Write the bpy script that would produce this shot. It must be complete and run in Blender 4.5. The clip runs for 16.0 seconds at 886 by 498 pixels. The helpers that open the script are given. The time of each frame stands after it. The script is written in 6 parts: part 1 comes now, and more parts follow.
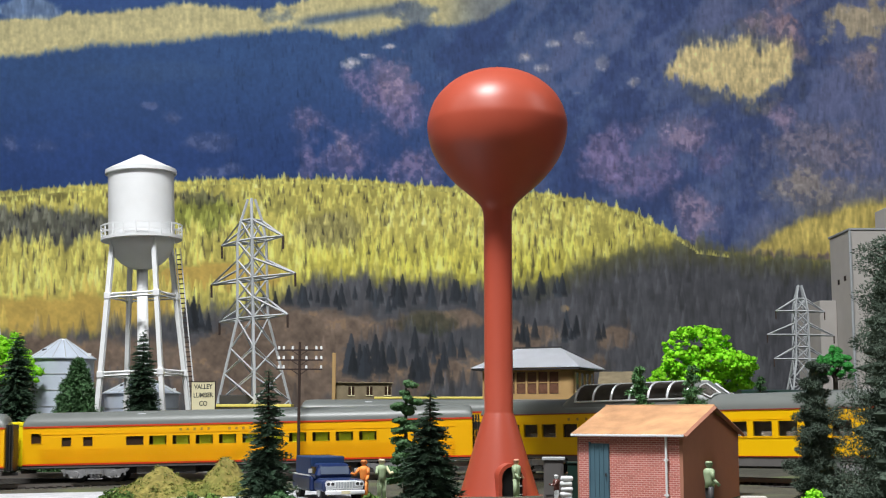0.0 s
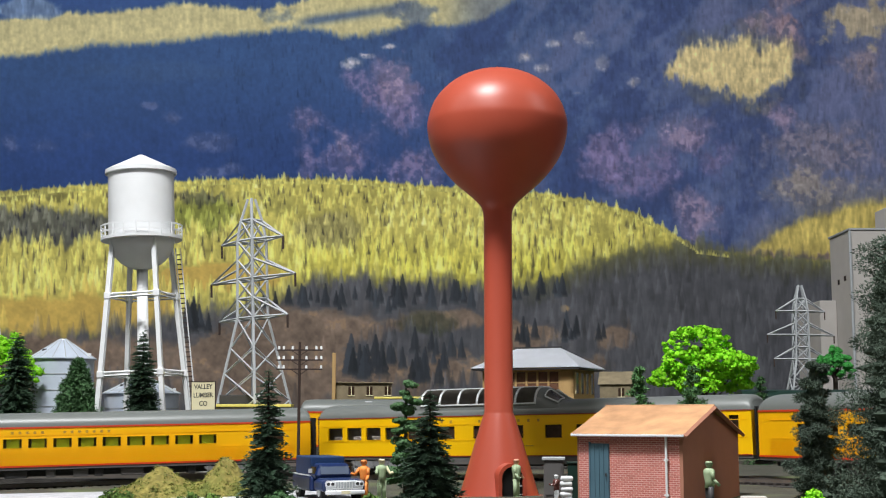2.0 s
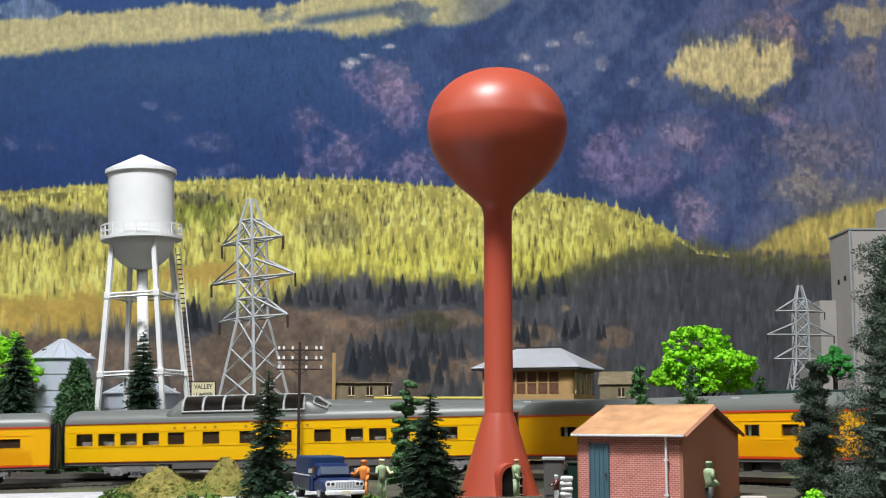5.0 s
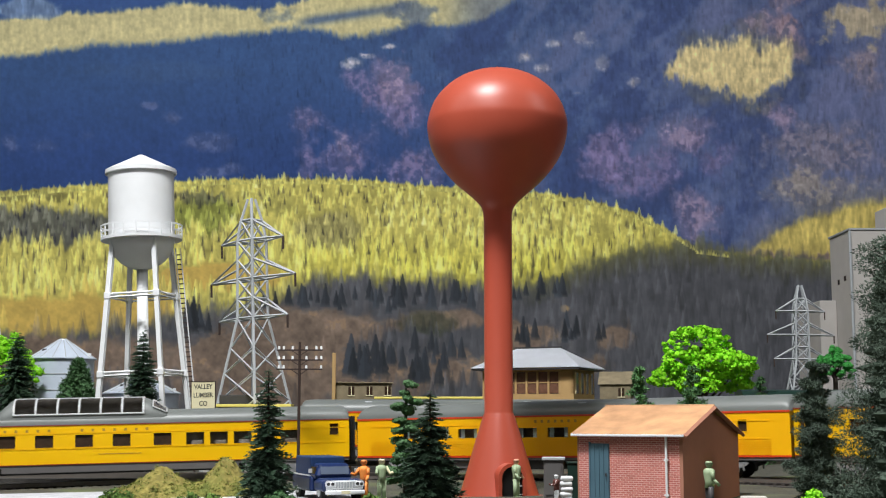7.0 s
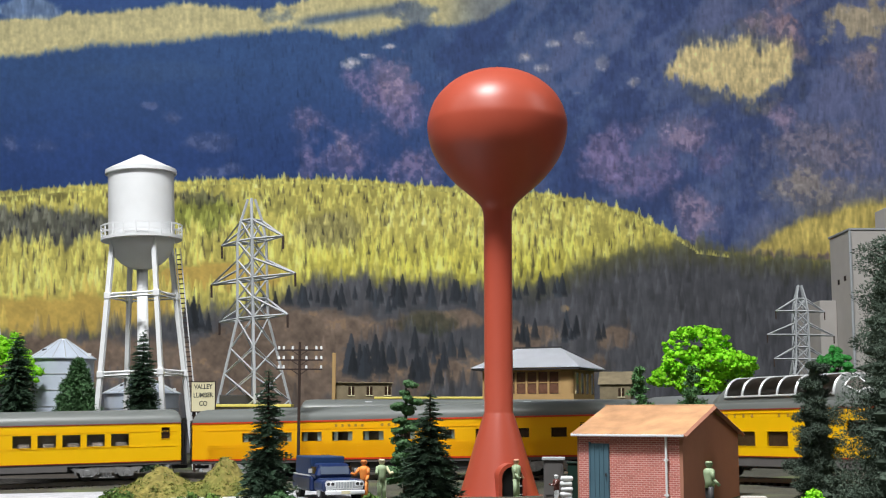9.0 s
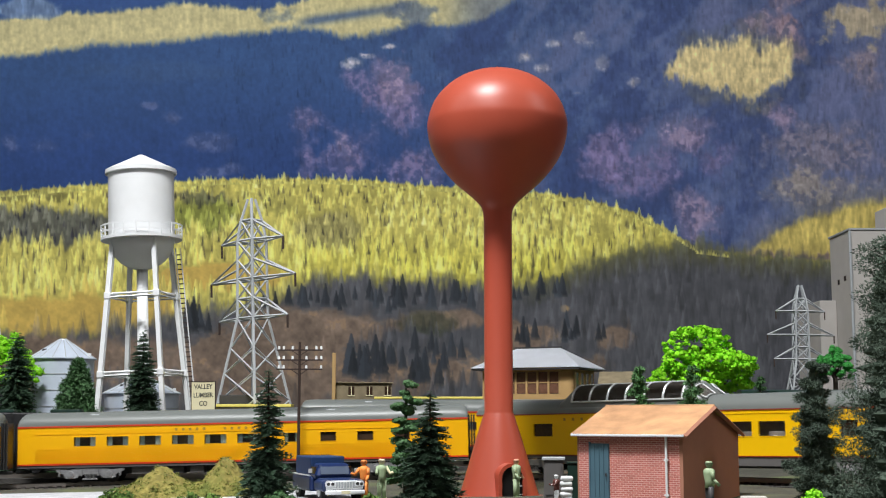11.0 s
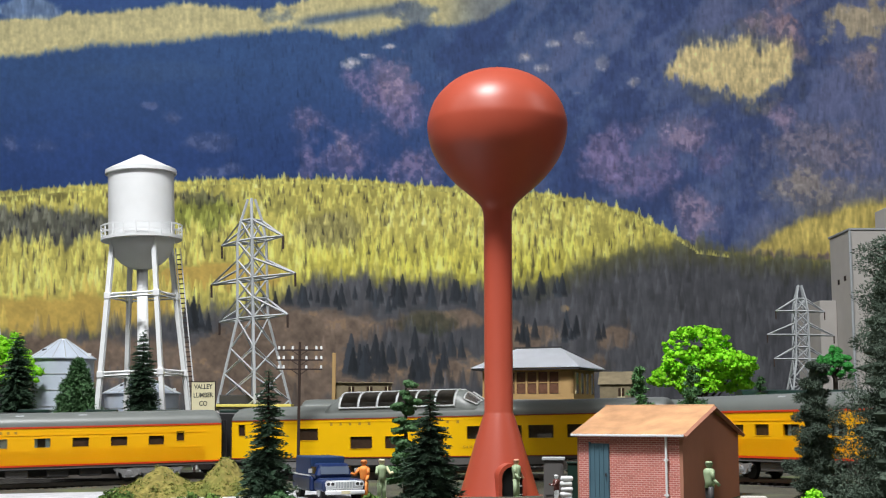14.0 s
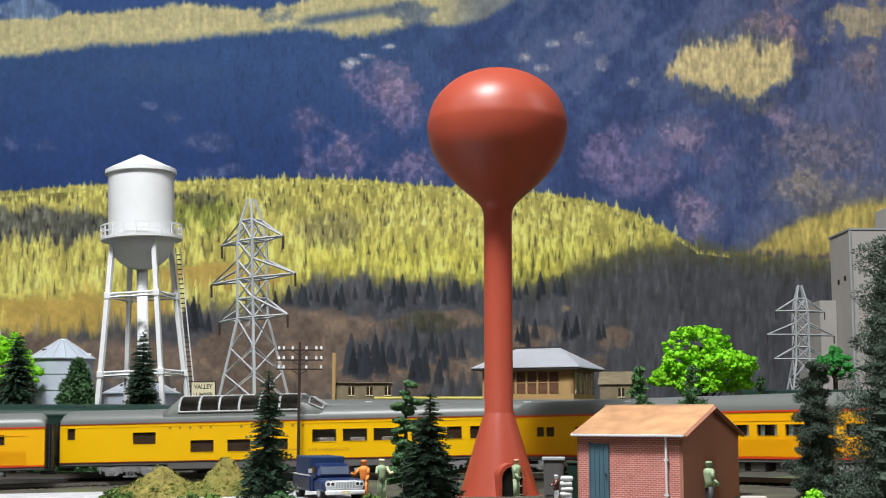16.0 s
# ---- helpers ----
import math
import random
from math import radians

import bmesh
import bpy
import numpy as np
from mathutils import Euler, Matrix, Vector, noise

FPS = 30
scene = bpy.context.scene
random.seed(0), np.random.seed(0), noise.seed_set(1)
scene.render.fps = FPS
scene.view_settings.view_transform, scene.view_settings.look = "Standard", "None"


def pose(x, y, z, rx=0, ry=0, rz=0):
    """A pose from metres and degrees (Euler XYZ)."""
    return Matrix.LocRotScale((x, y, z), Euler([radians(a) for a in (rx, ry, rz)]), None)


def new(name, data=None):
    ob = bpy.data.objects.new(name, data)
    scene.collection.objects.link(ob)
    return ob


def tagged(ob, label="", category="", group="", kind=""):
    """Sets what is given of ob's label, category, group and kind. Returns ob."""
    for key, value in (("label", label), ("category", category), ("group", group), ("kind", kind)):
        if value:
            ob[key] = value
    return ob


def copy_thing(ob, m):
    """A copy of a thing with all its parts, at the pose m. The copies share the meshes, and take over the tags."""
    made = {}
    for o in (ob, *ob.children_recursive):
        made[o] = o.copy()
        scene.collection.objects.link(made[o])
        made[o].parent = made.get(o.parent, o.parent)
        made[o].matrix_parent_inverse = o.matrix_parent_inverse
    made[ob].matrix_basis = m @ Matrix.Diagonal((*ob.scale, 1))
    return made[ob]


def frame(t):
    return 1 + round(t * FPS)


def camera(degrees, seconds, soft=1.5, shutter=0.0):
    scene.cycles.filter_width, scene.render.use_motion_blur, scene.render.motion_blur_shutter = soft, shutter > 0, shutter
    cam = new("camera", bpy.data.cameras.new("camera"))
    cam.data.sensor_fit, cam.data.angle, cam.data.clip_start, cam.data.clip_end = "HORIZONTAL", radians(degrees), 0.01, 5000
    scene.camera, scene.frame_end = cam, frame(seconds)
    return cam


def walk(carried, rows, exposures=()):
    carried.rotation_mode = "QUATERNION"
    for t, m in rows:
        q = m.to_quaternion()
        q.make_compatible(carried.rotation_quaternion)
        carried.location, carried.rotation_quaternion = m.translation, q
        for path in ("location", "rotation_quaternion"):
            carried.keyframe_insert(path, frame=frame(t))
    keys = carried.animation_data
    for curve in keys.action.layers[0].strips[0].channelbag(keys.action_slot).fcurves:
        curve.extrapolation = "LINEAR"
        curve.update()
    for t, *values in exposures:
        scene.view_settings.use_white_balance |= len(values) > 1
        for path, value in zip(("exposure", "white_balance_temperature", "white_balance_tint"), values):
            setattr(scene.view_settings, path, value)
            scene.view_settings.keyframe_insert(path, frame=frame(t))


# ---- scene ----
cam = camera(38.0, 16.0, soft=1.15, shutter=0.4)
EYE = (0.0, 0.0, 0.045)
AIM = pose(*EYE, 97.456, 0, 0)
walk(cam, [(0.0, AIM), (16.0, AIM)], exposures=[(0.0, 0.55), (16.0, 0.55)])

# ---- light: unseen ceiling panels, some added as fill, and a dim ambient fill ----
world = bpy.data.worlds.new("world")
scene.world = world
world.use_nodes = True
world.node_tree.nodes["Background"].inputs["Color"].default_value = (0.80, 0.87, 1.0, 1)
world.node_tree.nodes["Background"].inputs["Strength"].default_value = 0.03


# first panel follows the tank's highlight; weak front and side ones are added fill
LAMPS = ((-0.29, 0.13, 0.42, 0.26, 34.0), (-0.22, -0.90, 0.30, 0.30, 2.8), (-1.75, 0.30, 1.20, 0.30, 3.5), (1.75, 0.30, 1.20, 0.30, 6.0))


def ceiling_lamp(x, y, sx, sy, watts):
    data = bpy.data.lights.new("unseen_panel_light", "AREA")
    data.shape, data.size, data.size_y, data.energy = "RECTANGLE", sx, sy, watts
    data.color = (0.97, 0.985, 1.0)
    lamp = new("unseen_panel_light", data)
    lamp.matrix_world = pose(x, y, 1.48, 0, 0, 0)


for lamp_spec in LAMPS:
    ceiling_lamp(*lamp_spec)


# ---- materials ----
def srgb(r, g, b):
    return tuple(((c / 255 + 0.055) / 1.055) ** 2.4 if c > 10 else c / 255 / 12.92 for c in (r, g, b))


def mat(name, base, rough=0.6, metal=0.0, vary=0.15, size=120.0, bump=0.0, bump_size=600.0, coat=0.0, random_tint=0.0, stain=None, emit=0.0, spec=0.5):
    """A painted or natural surface: base colour with two scales of variation and a fine relief."""
    m = bpy.data.materials.new(name)
    m.use_nodes = True
    nt = m.node_tree
    b = nt.nodes["Principled BSDF"]
    b.inputs["Roughness"].default_value, b.inputs["Metallic"].default_value = rough, metal
    b.inputs["Coat Weight"].default_value = coat
    b.inputs["Coat Roughness"].default_value = 0.42
    b.inputs["Specular IOR Level"].default_value = spec
    if emit:
        b.inputs["Emission Color"].default_value, b.inputs["Emission Strength"].default_value = (*base, 1), emit
    co = nt.nodes.new("ShaderNodeTexCoord")
    noises = []
    for s in (size * 0.18, size):
        n = nt.nodes.new("ShaderNodeTexNoise")
        n.inputs["Scale"].default_value, n.inputs["Detail"].default_value = s, 5
        nt.links.new(co.outputs["Object"], n.inputs["Vector"])
        noises.append(n)
    mix = nt.nodes.new("ShaderNodeMath")
    mix.operation = "ADD"
    nt.links.new(noises[0].outputs["Fac"], mix.inputs[0])
    nt.links.new(noises[1].outputs["Fac"], mix.inputs[1])
    rng = nt.nodes.new("ShaderNodeMapRange")
    rng.inputs["From Min"].default_value, rng.inputs["From Max"].default_value = 0.6, 1.4
    rng.inputs["To Min"].default_value, rng.inputs["To Max"].default_value = 1 - vary, 1 + vary
    nt.links.new(mix.outputs[0], rng.inputs["Value"])
    value = rng.outputs[0]
    if random_tint:
        info = nt.nodes.new("ShaderNodeObjectInfo")
        geo = nt.nodes.new("ShaderNodeNewGeometry")
        both = nt.nodes.new("ShaderNodeMath")
        both.operation = "ADD"
        nt.links.new(info.outputs["Random"], both.inputs[0])
        nt.links.new(geo.outputs["Random Per Island"], both.inputs[1])
        r2 = nt.nodes.new("ShaderNodeMapRange")
        r2.inputs["From Max"].default_value = 2.0
        r2.inputs["To Min"].default_value, r2.inputs["To Max"].default_value = 1 - random_tint, 1 + random_tint
        nt.links.new(both.outputs[0], r2.inputs["Value"])
        mul = nt.nodes.new("ShaderNodeMath")
        mul.operation = "MULTIPLY"
        nt.links.new(value, mul.inputs[0])
        nt.links.new(r2.outputs[0], mul.inputs[1])
        value = mul.outputs[0]
    col = nt.nodes.new("ShaderNodeMix")
    col.data_type, col.blend_type = "RGBA", "MULTIPLY"
    col.inputs["Factor"].default_value = 1.0
    col.inputs["A"].default_value = (*base, 1)
    nt.links.new(value, col.inputs["B"])
    out = col.outputs["Result"]
    if stain:
        ramp = nt.nodes.new("ShaderNodeMapRange")
        ramp.inputs["From Min"].default_value, ramp.inputs["From Max"].default_value = 0.52, 0.68
        nt.links.new(noises[0].outputs["Fac"], ramp.inputs["Value"])
        m2 = nt.nodes.new("ShaderNodeMix")
        m2.data_type = "RGBA"
        nt.links.new(ramp.outputs[0], m2.inputs["Factor"])
        nt.links.new(out, m2.inputs["A"])
        m2.inputs["B"].default_value = (*stain, 1)
        out = m2.outputs["Result"]
    nt.links.new(out, b.inputs["Base Color"])
    if bump:
        bn = nt.nodes.new("ShaderNodeTexNoise")
        bn.inputs["Scale"].default_value, bn.inputs["Detail"].default_value = bump_size, 4
        nt.links.new(co.outputs["Object"], bn.inputs["Vector"])
        bp = nt.nodes.new("ShaderNodeBump")
        bp.inputs["Strength"].default_value, bp.inputs["Distance"].default_value = bump, 0.0006
        nt.links.new(bn.outputs["Fac"], bp.inputs["Height"])
        nt.links.new(bp.outputs["Normal"], b.inputs["Normal"])
    return m


def glass_mat(name, tint=(0.9, 0.95, 0.95)):
    m = bpy.data.materials.new(name)
    m.use_nodes = True
    b = m.node_tree.nodes["Principled BSDF"]
    b.inputs["Base Color"].default_value = (*tint, 1)
    b.inputs["Roughness"].default_value = 0.05
    b.inputs["Transmission Weight"].default_value = 1.0
    b.inputs["IOR"].default_value = 1.1
    return m


M_RED = mat("red_oxide_paint", srgb(170, 74, 54), 0.40, vary=0.05, size=60, bump=0.05, bump_size=300)
M_WHITE = mat("white_model_paint", (0.78, 0.79, 0.80), 0.45, vary=0.05, size=80)
M_STEEL = mat("galvanised_grey_plastic", (0.42, 0.44, 0.46), 0.5, vary=0.10, size=150)
M_YELLOW = mat("orange_yellow_coach_paint", srgb(240, 177, 6), 0.45, vary=0.04, size=60, spec=0.3)
M_LEMON = mat("lemon_yellow_coach_paint", srgb(238, 186, 3), 0.42, vary=0.04, size=60, spec=0.3)
M_ROOF = mat("harbour_mist_grey_paint", srgb(106, 110, 107), 0.42, vary=0.08, size=60)
M_STRIPE = mat("scarlet_stripe_paint", srgb(205, 62, 22), 0.45, vary=0.05)
M_SKIRT = mat("grey_skirt_paint", srgb(96, 93, 92), 0.5, vary=0.1)
M_BLACK = mat("black_plastic", (0.015, 0.015, 0.016), 0.5, vary=0.2, size=200)
M_UNDER = mat("dark_underframe_plastic", (0.035, 0.034, 0.035), 0.6, vary=0.25, size=300)
M_TRUCK = mat("silver_truck_frame", (0.36, 0.36, 0.37), 0.34, metal=0.55, vary=0.35, size=400)
M_CHROME = mat("silver_trim", (0.75, 0.76, 0.76), 0.35, metal=0.4, vary=0.05)
M_LETTER = mat("dark_gold_lettering", (0.40, 0.22, 0.03), 0.6, vary=0.1)
M_SHADE = mat("pale_green_window_shade", srgb(196, 205, 20), 0.7, vary=0.1)
M_BLIND = mat("pale_blue_window_blind", srgb(188, 205, 205), 0.6, vary=0.1)
M_INSIDE = mat("brown_coach_interior", (0.16, 0.12, 0.09), 0.7, vary=0.3, size=400)
M_SEAT = mat("tan_seat_plastic", (0.15, 0.12, 0.10), 0.6, vary=0.1)
M_PANE = glass_mat("window_glass")
M_WINDSCREEN = mat("tinted_windscreen", (0.12, 0.15, 0.21), 0.14, vary=0.1)
M_DARKSTRIPE = mat("dark_red_stripe_paint", srgb(140, 52, 26), 0.45, vary=0.05)
M_SMOKED = mat("smoked_dome_glazing", (0.18, 0.16, 0.14), 0.12, vary=0.3, size=200)
M_BROWNWIN = mat("brown_window_glazing", (0.17, 0.085, 0.055), 0.25, vary=0.4, size=300)
M_WEATHERED = mat("weathered_stone", srgb(128, 116, 92), 0.9, vary=0.35, size=160, bump=0.4)
M_DARKWIN = mat("dark_window_glazing", (0.045, 0.028, 0.018), 0.15, vary=0.4, size=300, spec=0.25)
M_PALEYELLOW = mat("pale_yellow_paint", srgb(232, 216, 110), 0.6, vary=0.08)
M_CEILING = mat("white_ceiling_paint", (0.78, 0.78, 0.76), 0.9, vary=0.03, size=4)
M_BRIGHTYELLOW = mat("bright_yellow_lit_end", srgb(245, 225, 0), 0.5, vary=0.04)
M_GREENCAR = mat("dark_green_coach_paint", srgb(22, 48, 40), 0.4, vary=0.1)
M_BROWNWALL = mat("brown_rendered_end_wall", srgb(172, 118, 96), 0.85, vary=0.06, size=150, bump=0.15)
M_TERRACOTTA = mat("terracotta_roof", srgb(186, 140, 100), 0.75, vary=0.40, size=110, bump=0.3, bump_size=900)
M_BLUEDOOR = mat("slate_blue_door_paint", srgb(74, 104, 118), 0.55, vary=0.08)
M_CONCRETE = mat("pale_concrete", srgb(186, 181, 176), 0.9, vary=0.08, size=60, bump=0.2)
M_CORRUGATED = mat("galvanised_sheet", (0.64, 0.71, 0.82), 0.38, metal=0.25, vary=0.14, size=60)
M_GALVROOF = mat("light_grey_sheet_roof", srgb(224, 227, 234), 0.5, vary=0.06, size=100)
M_TAN = mat("tan_board_paint", srgb(184, 150, 98), 0.7, vary=0.1)
M_BROWNPOLE = mat("dark_brown_pole", srgb(54, 38, 32), 0.7, vary=0.2)
M_INSUL = mat("pale_glass_insulator", (0.85, 0.85, 0.86), 0.25, vary=0.05)
M_CREAM = mat("cream_sign_board", srgb(222, 214, 176), 0.7, vary=0.05)
M_INK = mat("black_sign_ink", (0.02, 0.02, 0.02), 0.7, vary=0.1)
M_FIR = mat("dark_fir_needles", (0.058, 0.112, 0.064), 0.65, vary=0.4, size=250, random_tint=0.5)
M_FIR2 = mat("mid_green_fir_needles", (0.062, 0.160, 0.050), 0.7, vary=0.4, size=250, random_tint=0.5)
M_FIRGREY = mat("grey_green_spruce_needles", (0.070, 0.096, 0.072), 0.9, vary=0.4, size=250, random_tint=0.3, spec=0.12)
M_LEAF = mat("bright_green_foam_leaf", srgb(146, 222, 28), 0.7, vary=0.2, size=180, random_tint=0.25)
M_LEAF2 = mat("emerald_foam_leaf", srgb(58, 150, 62), 0.75, vary=0.3, size=180, random_tint=0.35)
M_MOSS = mat("olive_moss_flock", srgb(132, 122, 62), 0.95, vary=0.55, size=340, random_tint=0.35, bump=0.6, stain=srgb(100, 106, 46))
M_BUSH = mat("mid_green_bush_flock", srgb(88, 118, 48), 0.95, vary=0.45, size=260, random_tint=0.4)
M_TUFT = mat("olive_green_moss_tufts", srgb(108, 114, 50), 0.95, vary=0.4, size=260, random_tint=0.4)
M_BARK = mat("dark_bark", (0.045, 0.032, 0.024), 0.85, vary=0.3, size=300)
M_BALLAST = mat("dark_ballast", (0.045, 0.041, 0.038), 0.95, vary=0.5, size=700, bump=0.8, bump_size=1200)
M_TIE = mat("dark_sleeper", (0.04, 0.032, 0.028), 0.8, vary=0.3)
M_RAIL = mat("nickel_silver_rail", (0.32, 0.29, 0.26), 0.4, metal=0.8, vary=0.2)
M_GROUND = mat("grey_green_scenic_ground", (0.062, 0.06, 0.044), 0.95, vary=0.45, size=90, bump=0.7, bump_size=900, stain=(0.10, 0.12, 0.05))
M_GRAVEL = mat("pale_grey_gravel_road", (0.44, 0.44, 0.46), 0.95, vary=0.35, size=500, bump=0.6, bump_size=900)
M_BLUE = mat("dark_blue_truck_paint", srgb(20, 42, 88), 0.3, vary=0.06, coat=0.4)
M_BLUETARP = mat("blue_truck_box_paint", srgb(26, 54, 96), 0.5, vary=0.08)
M_TYRE = mat("black_rubber", (0.02, 0.02, 0.02), 0.8)
M_ORANGE = mat("orange_figure_paint", srgb(232, 140, 60), 0.6, vary=0.1)
M_PALEGREEN = mat("pale_green_figure_paint", srgb(156, 174, 138), 0.6, vary=0.1)
M_ROOM = mat("grey_room_paint", (0.16, 0.16, 0.17), 0.85, vary=0.04, size=4)
M_FLOOR = mat("grey_carpet_floor", (0.09, 0.09, 0.10), 0.95, vary=0.15, size=60)
M_PANEL = mat("lit_panel_diffuser", (1.0, 0.97, 0.92), 0.6, emit=1.5)


# ---- mesh helpers ----
def part(name, bm, material, parent=None, label="", smooth=False):
    """Link a bmesh as one mesh object, under a thing or a part."""
    me = bpy.data.meshes.new(name)
    bm.to_mesh(me)
    bm.free()
    if smooth:
        for p in me.polygons:
            p.use_smooth = True
    for m in material if isinstance(material, (list, tuple)) else [material]:
        me.materials.append(m)
    ob = new(name, me)
    ob.parent = parent
    if label:
        tagged(ob, label)
    return ob


def thing(name, m, label, category, group="", kind=""):
    ob = new(name)
    ob.matrix_basis = m
    ob.empty_display_size = 0.01
    return tagged(ob, label, category, group, kind)


def box(bm, x0, x1, y0, y1, z0, z1, bevel=0.0, mi=0):
    r = bmesh.ops.create_cube(bm, size=1.0, matrix=Matrix.Translation(((x0 + x1) / 2, (y0 + y1) / 2, (z0 + z1) / 2)) @ Matrix.Diagonal((x1 - x0, y1 - y0, z1 - z0, 1)))
    faces = list({f for v in r["verts"] for f in v.link_faces})
    if bevel:
        edges = list({e for v in r["verts"] for e in v.link_edges})
        faces = bmesh.ops.bevel(bm, geom=edges, offset=bevel, segments=2, affect="EDGES", profile=0.5)["faces"]
    if mi:
        for f in faces:
            f.material_index = mi
    return bm


def boxed(*a, **k):
    return box(bmesh.new(), *a, **k)


def rod(bm, a, b, r, n=8, r2=None):
    a, b = Vector(a), Vector(b)
    d = b - a
    m = Matrix.Translation((a + b) / 2) @ d.to_track_quat("Z", "Y").to_matrix().to_4x4()
    bmesh.ops.create_cone(bm, cap_ends=True, segments=n, radius1=r, radius2=r if r2 is None else r2, depth=d.length, matrix=m)
    return bm


def lathe(bm, profile, n=48, x=0, y=0):
    """Turn a profile of (radius, height) round the upright axis."""
    rings = []
    for r, z in profile:
        rings.append([bm.verts.new((x + max(r, 1e-6) * math.cos(2 * math.pi * i / n), y + max(r, 1e-6) * math.sin(2 * math.pi * i / n), z)) for i in range(n)])
    for p, q in zip(rings, rings[1:]):
        for i in range(n):
            bm.faces.new((p[i], p[(i + 1) % n], q[(i + 1) % n], q[i]))
    bmesh.ops.remove_doubles(bm, verts=bm.verts, dist=1e-6)
    bmesh.ops.recalc_face_normals(bm, faces=bm.faces)
    return bm


def flat_mesh(name, verts, faces, material):
    me = bpy.data.meshes.new(name)
    me.from_pydata(verts, [], faces)
    me.materials.append(material)
    return me


# ---- track: an arc on a grade, rising to the east ----
ARC_X, ARC_Y, ARC_R = -0.1500, 0.5112, 0.4292
GRADE = 0.0218


def rail_height(x):
    return 0.0051 + GRADE * x


def lay_track():
    """Points and headings every 5 mm: an arc in the middle, bending back to straight track at both ends."""
    table = {}
    for sgn in (1, -1):
        x, y, a = ARC_X, ARC_Y + ARC_R, 0.0
        reach = 0.60 if sgn > 0 else 0.198
        for i in range(700):
            table[sgn * i] = (x, y, a)
            s = i * 0.005
            bend = 1 / ARC_R if s < reach else (-1 / 0.36 if sgn * a > 0.02 else 0.0)
            mid = a + sgn * bend * 0.0025
            x, y = x + sgn * 0.005 * math.cos(mid), y - sgn * 0.005 * math.sin(mid)
            a += sgn * bend * 0.005
    return table


TRACK = lay_track()


def on_arc(s, off=0.0):
    """Point on the track, s metres along it from its northernmost point, eastward; off: to the outside of the bend."""
    k = math.floor(s / 0.005)
    f = s / 0.005 - k
    x0, y0, a0 = TRACK[k]
    x1, y1, a1 = TRACK[k + 1]
    x, y, a = x0 + f * (x1 - x0), y0 + f * (y1 - y0), a0 + f * (a1 - a0)
    x, y = x + off * math.sin(a), y + off * math.cos(a)
    return Vector((x, y, rail_height(x)))


def heading(s):
    return TRACK[round(s / 0.005)][2]


def ground_height(x, y):
    return 0.0035 + 0.0215 * x - 0.0068 * math.exp(-((x - 0.033) / 0.05) ** 2 - ((y - 0.755) / 0.045) ** 2)


# ---- the room that holds the layout ----
def structure(name, bm, material, label):
    return tagged(part(name, bm, material), label, kind="structure")


structure("floor", boxed(-3.2, 3.2, -3.0, 2.0, -1.06, -1.0), M_FLOOR, "grey carpeted floor of the layout room")
structure("wall_north", boxed(-3.2, 3.2, 1.83, 1.95, -1.0, 1.52), M_ROOM, "grey wall behind the printed mural")
structure("wall_south", boxed(-3.2, 3.2, -3.0, -2.9, -1.0, 1.52), M_ROOM, "grey painted wall of the layout room")
structure("wall_west", boxed(-3.2, -3.1, -2.9, 1.83, -1.0, 1.52), M_ROOM, "grey painted side wall")
structure("wall_east", boxed(3.1, 3.2, -2.9, 1.83, -1.0, 1.52), M_ROOM, "grey painted side wall")
structure("ceiling", boxed(-3.2, 3.2, -3.0, 1.95, 1.52, 1.58), M_CEILING, "white ceiling with flat light panels")
for lx, ly, lw, ld, watts in LAMPS:
    fix = thing("ceiling_light", pose(lx, ly, 1.5), "flat white unseen ceiling light panel, switched on", "ceiling light", "ceiling lights")
    bm = bmesh.new()
    for sx in (-1, 1):
        box(bm, sx * (lw / 2 + 0.01) - 0.01, sx * (lw / 2 + 0.01) + 0.01, -ld / 2 - 0.02, ld / 2 + 0.02, -0.01, 0.02)
        box(bm, -lw / 2, lw / 2, sx * (ld / 2 + 0.01) - 0.01, sx * (ld / 2 + 0.01) + 0.01, -0.01, 0.02)
    part("frame", bm, M_WHITE, fix)
    part("diffuser", boxed(-lw / 2, lw / 2, -ld / 2, ld / 2, 0.0, 0.015), M_PANEL, fix, "glowing white diffuser")



# ---- scenic ground: one sheet to the mural, with a track bed ----
def build_ground():
    nx, ny = 420, 190
    xs = np.linspace(-3.0, 3.0, nx)
    ys = np.linspace(0.12, 1.815, ny)
    bed = [TRACK[k][:2] for k in range(-140, 200, 3)]
    verts, faces = [], []
    for j, y in enumerate(ys):
        for i, x in enumerate(xs):
            z = ground_height(x, y)
            d = min((x - px) ** 2 + (y - py) ** 2 for px, py in bed) ** 0.5 if -0.6 < x < 0.7 and 0.4 < y < 1.0 else 1.0
            z -= 0.004 * (1 - (d / 0.035) ** 2) if d < 0.035 else 0
            z += 0.0012 * noise.noise(Vector((x * 22, y * 22, 0))) + 0.0006 * noise.noise(Vector((x * 90, y * 90, 3)))
            verts.append((x, y, z))
    for j in range(ny - 1):
        for i in range(nx - 1):
            a = j * nx + i
            faces.append((a, a + 1, a + nx + 1, a + nx))
    me = flat_mesh("ground", verts, faces, M_GROUND)
    for p in me.polygons:
        p.use_smooth = True
    return tagged(new("ground", me), "scenic ground of grey-green turf and earth", kind="structure")


build_ground()
structure("baseboard", boxed(-3.0, 3.0, 0.10, 1.82, -0.16, -0.075), M_TAN, "wooden baseboard under the layout")


